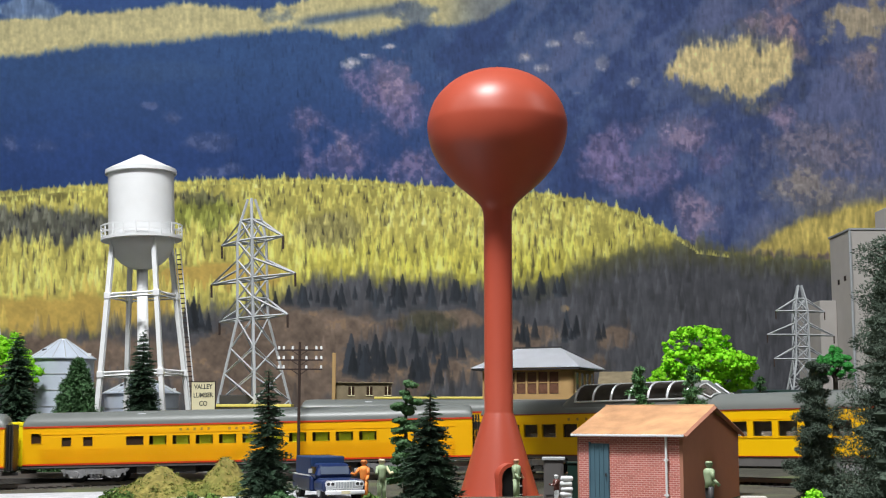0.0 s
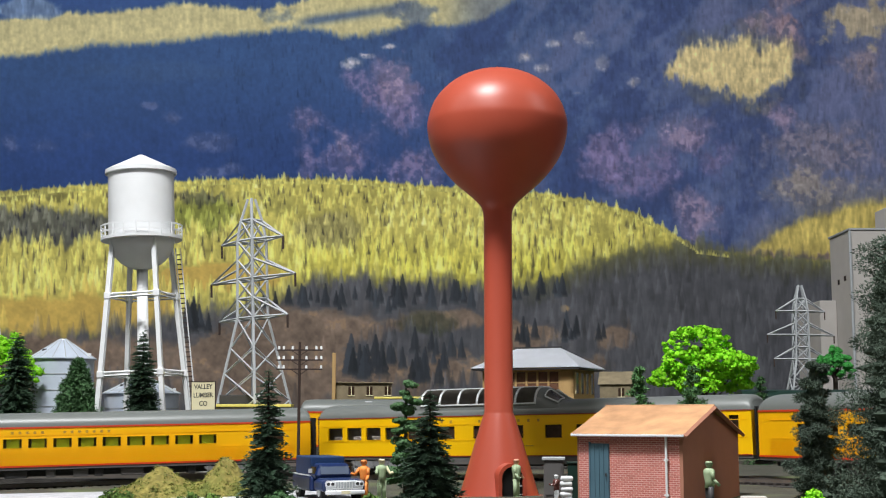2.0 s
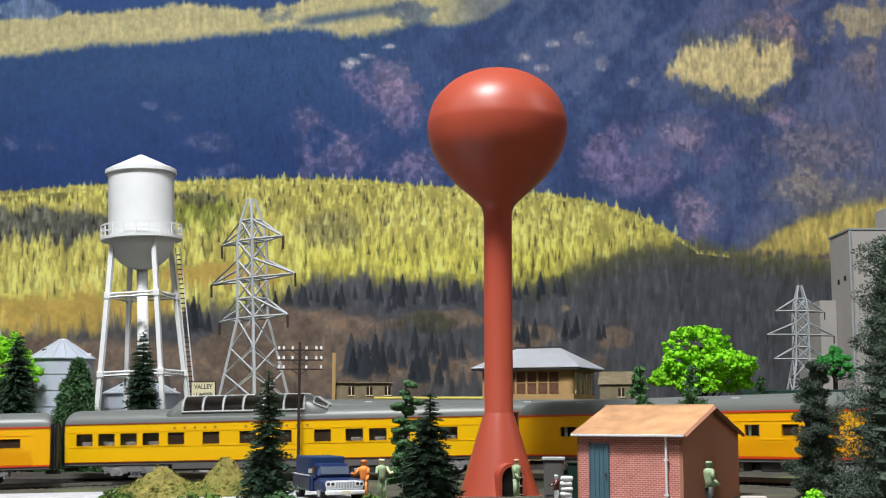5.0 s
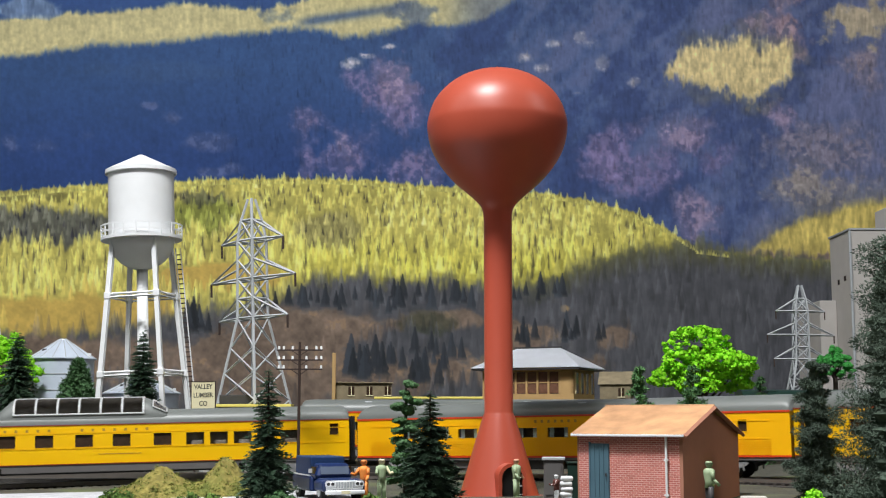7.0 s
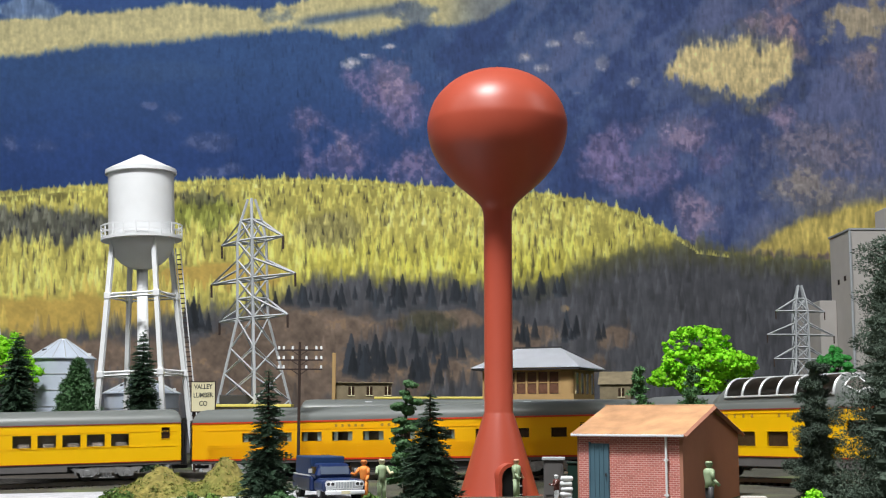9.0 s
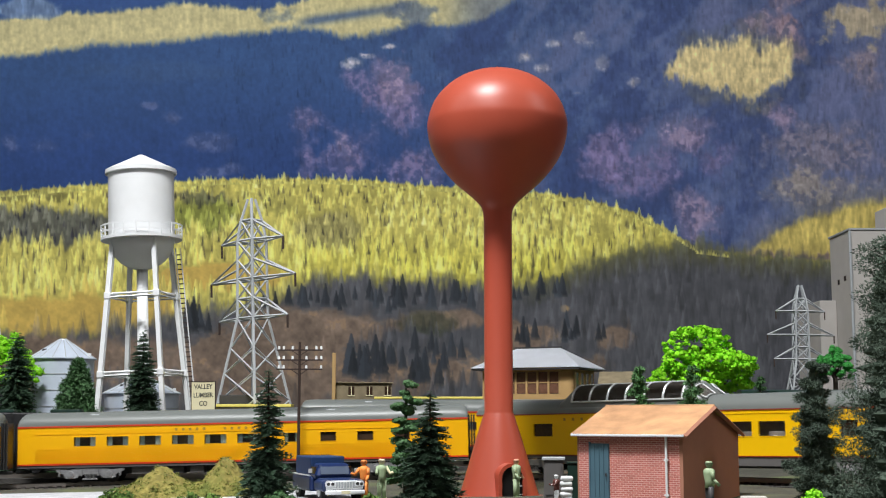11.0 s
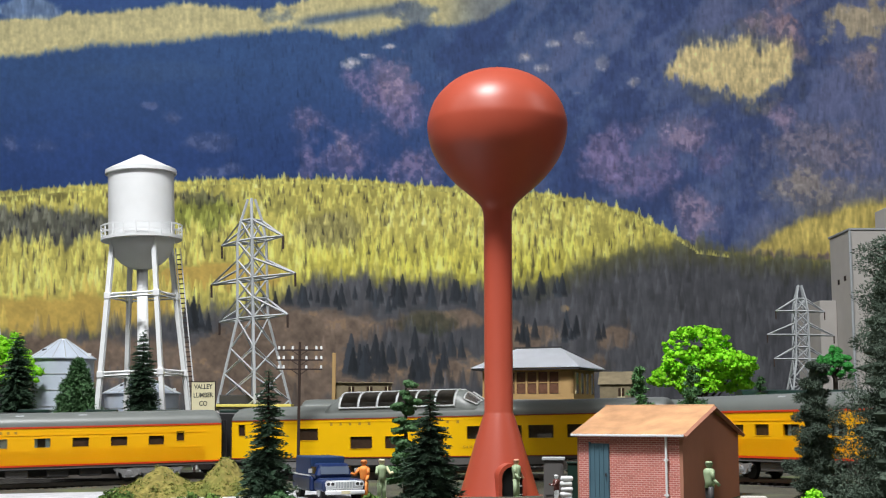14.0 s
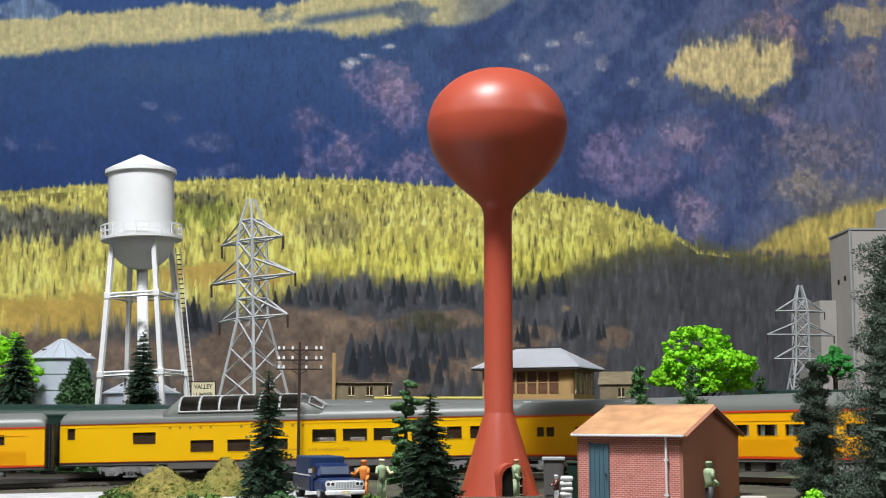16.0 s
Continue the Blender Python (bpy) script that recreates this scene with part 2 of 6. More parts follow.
def build_road():
    n = 60
    verts, faces = [], []
    for i in range(n):
        x = -0.37 + i * 0.0055
        far = 0.775 - 0.9 * (x + 0.24) ** 2 - (0.05 * max(0, x + 0.2))
        for y in (far, 0.52):
            verts.append((x, y, ground_height(x, y) + 0.0022))
    for i in range(n - 1):
        faces.append((2 * i, 2 * i + 1, 2 * i + 3, 2 * i + 2))
    return tagged(new("road", flat_mesh("road", verts, faces, M_GRAVEL)), "pale grey gravel road beside the track", kind="structure")


build_road()


# ---- the track ----
def sweep(name, off0, off1, z0, z1, material, s0=-2.6, s1=2.6, n=320):
    """A bar that follows the track, between two offsets and two heights over the rail top."""
    verts, faces = [], []
    for i in range(n + 1):
        s = s0 + (s1 - s0) * i / n
        for o, z in ((off0, z0), (off1, z0), (off1, z1), (off0, z1)):
            p = on_arc(s, o)
            verts.append((p.x, p.y, rail_height(on_arc(s).x) + z))
    for i in range(n):
        for k in range(4):
            a, b = 4 * i + k, 4 * i + (k + 1) % 4
            faces.append((a, b, b + 4, a + 4))
    return flat_mesh(name, verts, faces, material)


track = thing("model_track", pose(0, 0, 0), "curved nickel-silver model track on dark ballast", "railway track", kind="structure")
for nm, a in (("ballast_bed", (-0.024, 0.024, -0.0075, -0.0032, M_BALLAST)), ("rail", (-0.0089, -0.0080, -0.002, 0.0, M_RAIL)), ("rail", (0.0080, 0.0089, -0.002, 0.0, M_RAIL))):
    ob = new(nm, sweep(nm, *a))
    ob.parent = track
tie_mesh = flat_mesh("tie", [(x, y, z) for z in (-0.0015, 0.0) for x, y in ((-0.0013, -0.0155), (0.0013, -0.0155), (0.0013, 0.0155), (-0.0013, 0.0155))], [(4, 5, 6, 7), (0, 1, 5, 4), (1, 2, 6, 5), (2, 3, 7, 6), (3, 0, 4, 7)], M_TIE)
for i in range(150):
    s = -0.38 + i * 0.0062
    p = on_arc(s)
    ob = new("sleeper", tie_mesh)
    ob.parent = track
    ob.matrix_basis = pose(p.x, p.y, p.z - 0.002, 0, 0, -math.degrees(heading(s)))


# ---- the printed mural on the wall behind the layout ----
def smooth_noise(shape, cell, rng, tall=1.0):
    h, w = shape
    g = rng.random((int(h / (cell * tall)) + 3, int(w / cell) + 3))
    y, x = np.mgrid[0:h, 0:w] / cell
    y = y / tall
    yi, xi = y.astype(int), x.astype(int)
    fy, fx = y - yi, x - xi
    fy, fx = fy * fy * (3 - 2 * fy), fx * fx * (3 - 2 * fx)
    return (g[yi, xi] * (1 - fx) + g[yi, xi + 1] * fx) * (1 - fy) + (g[yi + 1, xi] * (1 - fx) + g[yi + 1, xi + 1] * fx) * fy


def fbm(shape, cell, rng, octaves=4):
    out, amp, tot = np.zeros(shape), 1.0, 0.0
    for _ in range(octaves):
        out += amp * smooth_noise(shape, max(cell, 1.01), rng)
        tot += amp
        cell, amp = cell / 2, amp * 0.55
    return out / tot


def step(a, b, x):
    t = np.clip((x - a) / (b - a), 0, 1)
    return t * t * (3 - 2 * t)


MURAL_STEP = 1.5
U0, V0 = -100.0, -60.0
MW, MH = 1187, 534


def paint_mural():
    """The landscape print: far slopes, a wooded hill in patchy sun, meadows with conifers. Print units: 0..1568 by 0..720."""
    rng = np.random.default_rng(5)
    shape = (MH, MW)
    v, u = np.mgrid[0:MH, 0:MW] * MURAL_STEP
    u, v = u + U0, v + V0

    def cloud(cell, octaves=4):
        return fbm(shape, cell / MURAL_STEP, rng, octaves)

    def upright(cell, tall):
        return smooth_noise(shape, cell / MURAL_STEP, rng, tall)

    big, mid, fine, tiny = cloud(260), cloud(80), cloud(22), cloud(6, 2)
    speck = cloud(10, 3)
    streak = 0.6 * upright(5, 4.0) + 0.4 * upright(3, 3.0)
    comb = 0.55 * upright(9, 3.2) + 0.45 * upright(5, 3.0)
    # ravines that run down the slope, leaning
    lean = np.arange(MW)[None, :] + (0.8 * np.arange(MH)[:, None]).astype(int)
    ravine = np.zeros(shape)
    for cell, amp in ((80, 0.5), (34, 0.3), (14, 0.2)):
        wide = smooth_noise((MH, MW + MH), cell / MURAL_STEP, rng, 2.4)
        ravine += amp * wide[np.arange(MH)[:, None], lean]
    mix = 0.45 * ravine + 0.35 * mid + 0.20 * fine

    def col(r, g, b):
        return np.array([r, g, b], float)

    def lay(img, mask, c, texture=None):
        tone = 1.0 if texture is None else texture[..., None]
        return img * (1 - mask[..., None]) + (np.asarray(c, float) * tone) * mask[..., None]

    def curve(*pts):
        a = np.array(pts, float)
        return np.interp(u, a[:, 0], a[:, 1])

    def blob(cx, cy, rx, ry, rag=0.5, soft=0.45):
        d = np.hypot((u - cx) / rx, (v - cy) / ry) + rag * (mid - 0.5) * 3.0 + 0.6 * rag * (fine - 0.5) * 3.0
        return 1 - step(1.1 - soft, 1.1, d)

    def rock(img, cx, cy, rx, ry, c, k=0.8, cut=0.44):
        """Bare rock that shows between the far trees: a lacy patch."""
        lace = step(cut, cut + 0.10, 0.5 * fine + 0.3 * speck + 0.2 * tiny)
        return lay(img, k * blob(cx, cy, rx, ry, 0.75, 0.75) * (0.50 + 0.50 * lace), c, 0.78 + 0.46 * speck)

    # far slope in cloud shadow: navy on the west, violet grey on the east
    east = step(420, 1500, u + 160 * (big - 0.5))
    img = col(54, 80, 124) * (1 - east[..., None]) + col(88, 99, 136) * east[..., None]
    img = lay(img, 0.7 * step(90, 330, v + 40 * (mid - 0.5)) * (1 - east), col(38, 59, 110))
    img = lay(img, 0.55 * step(0.54, 0.42, mix) * step(500, 900, u), col(50, 64, 108))
    img = lay(img, 0.30 * step(0.50, 0.62, mix) * step(600, 1000, u), col(116, 114, 144))
    img = lay(img, 0.30 * blob(300, 130, 140, 22, 0.4), col(66, 88, 124))
    img = img * (0.90 + 0.14 * mid + 0.08 * fine)[..., None]
    violet, pink, pale = col(114, 106, 144), col(146, 130, 156), col(186, 180, 186)
    for x, y, rx, ry in ((665, 165, 100, 55), (610, 270, 75, 55), (725, 200, 45, 70), (735, 300, 45, 40), (540, 215, 40, 24)):
        img = rock(img, x, y, rx, ry, violet, 0.92, 0.43)
    for x, y, rx, ry, c in ((700, 150, 50, 40, pink), (600, 260, 40, 26, pink), (1215, 245, 60, 48, pink), (1170, 290, 50, 40, violet), (1260, 290, 45, 50, violet), (1240, 395, 46, 62, pink), (1080, 270, 40, 34, violet), (1120, 320, 50, 34, violet), (1385, 215, 26, 26, pink), (1070, 300, 30, 30, violet)):
        img = rock(img, x, y, rx, ry, c, 0.85, 0.43)
    for x, y, rx, ry in ((625, 116, 26, 12), (690, 86, 14, 6), (648, 103, 14, 6), (985, 80, 34, 16), (1040, 78, 30, 26), (930, 104, 24, 14), (960, 126, 28, 12), (1060, 115, 24, 22), (1122, 150, 20, 14), (1022, 170, 20, 8)):
        img = rock(img, x, y, rx, ry, pale, 0.85, 0.42)
    for x, y, rx, ry in ((72, 264, 62, 24), (355, 258, 52, 18), (265, 192, 16, 9), (308, 216, 24, 16), (380, 312, 60, 14), (150, 250, 24, 20)):
        img = rock(img, x, y, rx, ry, col(88, 98, 138), 0.7, 0.41)
    img = rock(img, 1500, 285, 120, 75, col(124, 118, 134), 0.85, 0.42)
    img = rock(img, 1470, 345, 120, 45, col(142, 134, 130), 0.85, 0.42)
    img = rock(img, 1395, 45, 38, 70, col(156, 132, 142), 0.9, 0.42)
    img = rock(img, 1340, 45, 46, 26, col(140, 124, 140), 0.8, 0.44)
    img = rock(img, 1530, 130, 60, 60, col(140, 126, 134), 0.8, 0.44)
    # grain of the far forest
    img = img * (1 + (0.04 + 0.06 * east) * (streak - 0.5) * 2 + 0.06 * (tiny - 0.5))[..., None]
    # sunlit ridges along the top
    top = curve((-100, 42), (0, 36), (60, 30), (100, 26), (200, 20), (260, 14), (330, 8), (420, 16), (470, 16), (520, 6), (620, -14), (1800, -60))
    bottom = curve((-100, 116), (0, 106), (60, 100), (120, 90), (170, 82), (280, 78), (360, 68), (470, 58), (540, 54), (585, 60), (620, 68), (690, 56), (740, 42), (800, 50), (850, 38), (890, 16), (930, -20), (1800, -60))
    edge = 14 * (fine - 0.5) + 8 * (streak - 0.5)
    ridge = step(-6, 5, v - top + edge) * (1 - step(-8, 9, v - bottom + edge))
    ridge = ridge * (1 - 0.5 * blob(495, 30, 36, 22, 1.0, 0.8))
    band = np.exp(-((v - (44 - 0.16 * (u - 520))) / 9) ** 2) * step(510, 560, u) * (1 - step(690, 740, u))
    ridge = ridge * (1 - 0.75 * np.clip(band * (0.6 + 0.9 * mid), 0, 1)) * (1 - 0.6 * blob(745, 26, 40, 20, 1.0, 0.8))
    ridge = ridge * (1 - 0.55 * step(760, 860, u))
    img = lay(img, ridge, col(196, 186, 140), 0.78 + 0.16 * fine + 0.16 * streak + 0.10 * tiny)
    img = lay(img, 0.35 * (1 - step(-14, 4, v - top + 2 * edge)), col(58, 84, 150))
    img = lay(img, 0.7 * blob(30, 16, 62, 18, 0.5), col(128, 148, 176), 0.7 + 0.6 * streak)
    # eastern sunlit clearings, with a fringe of trees along their edges
    fringe = 26 * (streak - 0.5)
    upper = curve((1160, 150), (1185, 118), (1205, 92), (1240, 78), (1290, 82), (1325, 62), (1345, 84), (1385, 72), (1402, 66), (1412, 110))
    lower = curve((1160, 132), (1190, 146), (1240, 158), (1300, 176), (1340, 186), (1375, 158), (1400, 140), (1412, 100))
    clearing = step(-10, 14, v - upper + fringe + 30 * (fine - 0.5)) * (1 - step(-12, 10, v - lower + fringe + 30 * (fine - 0.5))) * step(1165, 1180, u) * (1 - step(1396, 1410, u))
    img = lay(img, 0.5 * blob(1280, 115, 150, 90, 0.5, 0.8), col(112, 112, 104), 0.8 + 0.4 * streak)
    img = lay(img, 0.92 * clearing, col(226, 205, 148), 0.66 + 0.30 * speck + 0.34 * streak)
    img = lay(img, 0.75 * blob(1525, 45, 66, 44, 0.7), col(200, 180, 140), 0.7 + 0.3 * speck + 0.3 * streak)
    # the small bright shoulder in the east
    sh = curve((-300, 900), (1290, 468), (1330, 446), (1390, 406), (1450, 384), (1520, 366), (1800, 330))
    img = lay(img, 0.5 * step(-40, 10, v - sh + 2 * edge), col(126, 120, 104), 0.7 + 0.6 * fine)
    img = lay(img, step(-8, 12, v - sh + edge), col(190, 172, 98), 0.62 + 0.4 * fine + 0.36 * streak)
    img = lay(img, 0.9 * step(-6, 10, v - 452 - 0.02 * (u - 1300) + 2 * edge) * step(1290, 1330, u), col(116, 96, 108), 0.7 + 0.6 * speck)
    # the wooded hill
    hill = 7 + curve((-300, 352), (0, 340), (100, 332), (190, 326), (310, 322), (430, 317), (540, 316), (640, 319), (740, 328), (860, 335), (960, 341), (1050, 356), (1120, 376), (1180, 405), (1235, 440), (1330, 452), (1480, 462), (1800, 470))
    on_hill = step(-3, 3, v - hill + 9 * (streak - 0.5))
    img = lay(img, on_hill, col(190, 180, 96), 0.62 + 0.18 * mid + 0.36 * comb + 0.10 * tiny)
    img = lay(img, 0.5 * on_hill * step(400, 500, v) * step(420, 620, u), col(190, 184, 70), 0.66 + 0.16 * fine + 0.34 * comb)
    meadow = np.clip(blob(120, 565, 250, 40, 0.3) + blob(400, 500, 90, 24, 0.4) + blob(330, 500, 60, 16, 0.4), 0, 1)
    img = lay(img, meadow * on_hill * 0.9, col(190, 160, 84), 0.86 + 0.24 * fine + 0.06 * tiny)
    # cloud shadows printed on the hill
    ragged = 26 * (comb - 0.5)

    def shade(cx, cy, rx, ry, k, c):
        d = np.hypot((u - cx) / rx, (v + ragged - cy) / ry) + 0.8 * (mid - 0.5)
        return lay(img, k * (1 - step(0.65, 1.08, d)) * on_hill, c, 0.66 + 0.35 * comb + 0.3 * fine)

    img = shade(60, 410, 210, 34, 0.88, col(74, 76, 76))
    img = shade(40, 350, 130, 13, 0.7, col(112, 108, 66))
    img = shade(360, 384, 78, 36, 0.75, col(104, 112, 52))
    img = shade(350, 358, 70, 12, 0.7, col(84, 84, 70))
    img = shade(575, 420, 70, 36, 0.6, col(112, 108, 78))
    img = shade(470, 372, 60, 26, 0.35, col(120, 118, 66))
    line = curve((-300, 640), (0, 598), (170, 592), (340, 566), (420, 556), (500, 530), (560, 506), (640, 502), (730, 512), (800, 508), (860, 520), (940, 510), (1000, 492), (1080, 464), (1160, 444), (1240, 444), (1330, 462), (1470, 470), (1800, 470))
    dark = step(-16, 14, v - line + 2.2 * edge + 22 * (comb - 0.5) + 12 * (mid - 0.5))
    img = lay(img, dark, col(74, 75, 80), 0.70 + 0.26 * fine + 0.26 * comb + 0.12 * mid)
    img = lay(img, 0.55 * dark * (1 - step(0, 46, v - line + 30 * (comb - 0.5))) * step(880, 1000, u), col(96, 96, 58), 0.75 + 0.5 * comb)
    # brown meadows below
    brown = np.clip(blob(150, 645, 320, 50, 0.35) + blob(560, 585, 170, 34, 0.4) + blob(480, 665, 260, 62, 0.4) + blob(790, 572, 110, 24, 0.5) + blob(950, 600, 90, 24, 0.6) + blob(900, 660, 160, 40, 0.6) + blob(1090, 600, 50, 22, 0.6), 0, 1) * step(0.4, 0.9, dark)
    img = lay(img, brown, col(112, 97, 86), 0.62 + 0.42 * fine + 0.30 * mid + 0.16 * tiny)
    img = lay(img, 0.6 * brown * step(0.56, 0.66, fine) * step(0.45, 0.6, speck), col(152, 126, 98))
    img = lay(img, 0.7 * blob(760, 578, 62, 30, 0.4), col(62, 66, 52), 0.7 + 0.6 * speck)
    img = lay(img, 0.7 * blob(1000, 552, 14, 9, 0.5), col(170, 140, 96))

    # conifers, one by one
    def tree(x, base, h, w, c, k):
        j1 = int((base - V0) / MURAL_STEP)
        j0 = int((base - h - V0) / MURAL_STEP)
        i0, i1 = int((x - w - U0) / MURAL_STEP), int((x + w - U0) / MURAL_STEP) + 2
        if j0 < 0 or i0 < 0 or j1 >= MH or i1 >= MW or j1 - j0 < 2:
            return
        vv, uu = v[j0:j1 + 1, i0:i1], u[j0:j1 + 1, i0:i1]
        f = (vv - (base - h)) / h
        half = w * (0.12 + 0.75 * f) * (0.70 + 0.6 * tiny[j0:j1 + 1, i0:i1])
        m = k * np.clip((half - np.abs(uu - x)) / 1.5 + 0.5, 0, 1) * np.clip((1.05 - f) / 0.25, 0, 1)
        tone = (0.85 + 0.3 * rng.random() + 0.12 * (uu < x))[..., None]
        img[j0:j1 + 1, i0:i1] = img[j0:j1 + 1, i0:i1] * (1 - m[..., None]) + np.clip(c * tone, 0, 235) * m[..., None]

    def where(cx, cy):
        return int((cy - V0) / MURAL_STEP), int((cx - U0) / MURAL_STEP)

    for _ in range(3000):
        x, y = rng.uniform(380, 1660), rng.uniform(0, 460)
        j, i = where(x, y)
        if on_hill[j, i] > 0.1 or ridge[j, i] > 0.4:
            continue
        h = 7 + 0.012 * y + 8 * rng.random()
        tree(x, y, h, h * 0.22, img[j, i] * (0.62 + 0.3 * rng.random()), 0.30)
    # the lit stand on the hill: pale crowns, with dark gaps between them
    n = 5200
    xs, ys = rng.uniform(-90, 1300, n), rng.uniform(322, 600, n)
    for k in np.argsort(ys):
        x, y = xs[k], ys[k]
        j, i = where(x, y)
        if on_hill[j, i] < 0.9 or dark[j, i] > 0.3 or meadow[j, i] > 0.45 + 0.4 * rng.random():
            continue
        near = (y - 310) / 200
        if rng.random() < 0.22:
            h = (9 + 12 * near) * (0.7 + 0.7 * rng.random())
            tree(x, y, h, 2.0 + 1.8 * rng.random(), img[j, i] * (0.40 + 0.25 * rng.random()) + np.array([0, 0, 14]), 0.85)
        else:
            h = (10 + 16 * near) * (0.7 + 0.6 * rng.random())
            tree(x, y, h, h * 0.26 + 1, img[j, i] * (1.06 + 0.34 * rng.random()), 0.62)
    for x in np.arange(-90, 1290, 4.6):
        y = np.interp(x, u[0], hill[0]) + 5
        tree(x + 3 * rng.random(), y + 5, 5 + 6 * rng.random() ** 2, 3.4, np.array([190, 184, 104]) * (0.8 + 0.25 * rng.random()), 0.85)
    # the dark forest below
    n = 3000
    xs, ys = rng.uniform(-90, 1660, n), rng.uniform(450, 725, n)
    for k in np.argsort(ys):
        x, y = xs[k], ys[k]
        j, i = where(x, y)
        if dark[j, i] < 0.4 or (brown[j, i] > 0.35 and rng.random() < 0.95):
            continue
        h = 13 + (y - 440) * 0.08 + 12 * rng.random()
        tree(x, y, h, h * 0.22, img[j, i] * (0.66 + 0.6 * rng.random()), 0.38)
    groves = ((560, 548, 16, 60, 40), (700, 545, 16, 60, 44), (800, 546, 8, 30, 46), (640, 670, 14, 36, 66), (745, 680, 8, 20, 60), (690, 655, 8, 40, 40), (350, 590, 7, 22, 54), (1010, 605, 8, 40, 40), (925, 610, 8, 24, 40), (790, 645, 8, 36, 46), (960, 530, 12, 50, 36))
    for cx, cy, n, sx, hh in groves:
        for _ in range(n):
            h = hh * (0.5 + 0.55 * rng.random())
            tree(cx + sx * rng.normal() * 0.7, cy + 7 * rng.normal(), h, h * 0.27, np.array([44, 48, 54]) * (0.85 + 0.35 * rng.random()), 0.88)
    img *= (0.97 + 0.06 * tiny)[..., None]
    img = np.clip(img, 2, 250) / 255
    return np.where(img <= 0.04045, img / 12.92, ((img + 0.055) / 1.055) ** 2.4)


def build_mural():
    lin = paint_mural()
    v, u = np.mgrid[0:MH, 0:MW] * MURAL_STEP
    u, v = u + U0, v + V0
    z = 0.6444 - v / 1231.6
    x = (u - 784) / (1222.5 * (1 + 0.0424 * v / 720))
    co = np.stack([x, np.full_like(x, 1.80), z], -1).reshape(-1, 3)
    idx = np.arange(MH * MW).reshape(MH, MW)
    quads = np.stack([idx[:-1, :-1], idx[1:, :-1], idx[1:, 1:], idx[:-1, 1:]], -1).reshape(-1, 4)
    me = bpy.data.meshes.new("mural")
    me.vertices.add(len(co))
    me.vertices.foreach_set("co", co.astype(np.float32).ravel())
    me.loops.add(quads.size)
    me.loops.foreach_set("vertex_index", quads.astype(np.int32).ravel())
    me.polygons.add(len(quads))
    me.polygons.foreach_set("loop_start", np.arange(0, quads.size, 4, dtype=np.int32))
    me.update(calc_edges=True)
    at = me.color_attributes.new("print", "FLOAT_COLOR", "POINT")
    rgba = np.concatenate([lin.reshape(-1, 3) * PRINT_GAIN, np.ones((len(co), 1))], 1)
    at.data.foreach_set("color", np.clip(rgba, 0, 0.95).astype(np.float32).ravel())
    m = bpy.data.materials.new("printed_landscape_paper")
    m.use_nodes = True
    nt = m.node_tree
    b = nt.nodes["Principled BSDF"]
    b.inputs["Roughness"].default_value = 0.75
    b.inputs["Specular IOR Level"].default_value = 0.2
    a = nt.nodes.new("ShaderNodeAttribute")
    a.attribute_name = "print"
    nt.links.new(a.outputs["Color"], b.inputs["Base Color"])
    me.materials.append(m)
    return tagged(new("backdrop", me), "printed mural of wooded mountain slopes in patchy sun", kind="structure")


PRINT_GAIN = 1.22
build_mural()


# ---- the passenger train ----
BODY = 0.3162
HALF = BODY / 2
PITCH, SPEED, START = 0.3304, 0.06038, 0.0141
DOME_LIFT = 0.0009
SIDE = 0.0175
SILL, EAVE, TOP = 0.0124, 0.0394, 0.0492


def roof_section():
    """Half profile of the turtle-back roof: (offset from the middle, height)."""
    out = []
    for i in range(11):
        a = math.pi / 2 * i / 10
        out.append((SIDE * math.cos(a) ** 0.75 if i < 10 else 0.0, EAVE + (TOP - EAVE) * math.sin(a) ** 0.9))
    return out


def build_roof(parent, lift=0.0):
    half = roof_section()
    prof = [(-o, z) for o, z in half] + [(o, z) for o, z in reversed(half[:-1])]
    stations = [(-HALF, 0.50), (-HALF + 0.0008, 0.74), (-HALF + 0.0024, 0.92), (-HALF + 0.0050, 0.985), (-HALF + 0.009, 1.0)]
    stations += [(-x, k) for x, k in reversed(stations)]
    bm = bmesh.new()
    rows = []
    for x, k in stations:
        rows.append([bm.verts.new((x, y, EAVE + (z - EAVE) * (0.25 + 0.75 * k) + lift)) for y, z in prof])
    for p, q in zip(rows, rows[1:]):
        for i in range(len(prof) - 1):
            bm.faces.new((p[i], q[i], q[i + 1], p[i + 1]))
    for r in (rows[0], list(reversed(rows[-1]))):
        bm.faces.new(r)
    bmesh.ops.recalc_face_normals(bm, faces=bm.faces)
    return part("roof", bm, M_ROOF, parent, "grey painted roof", smooth=True)


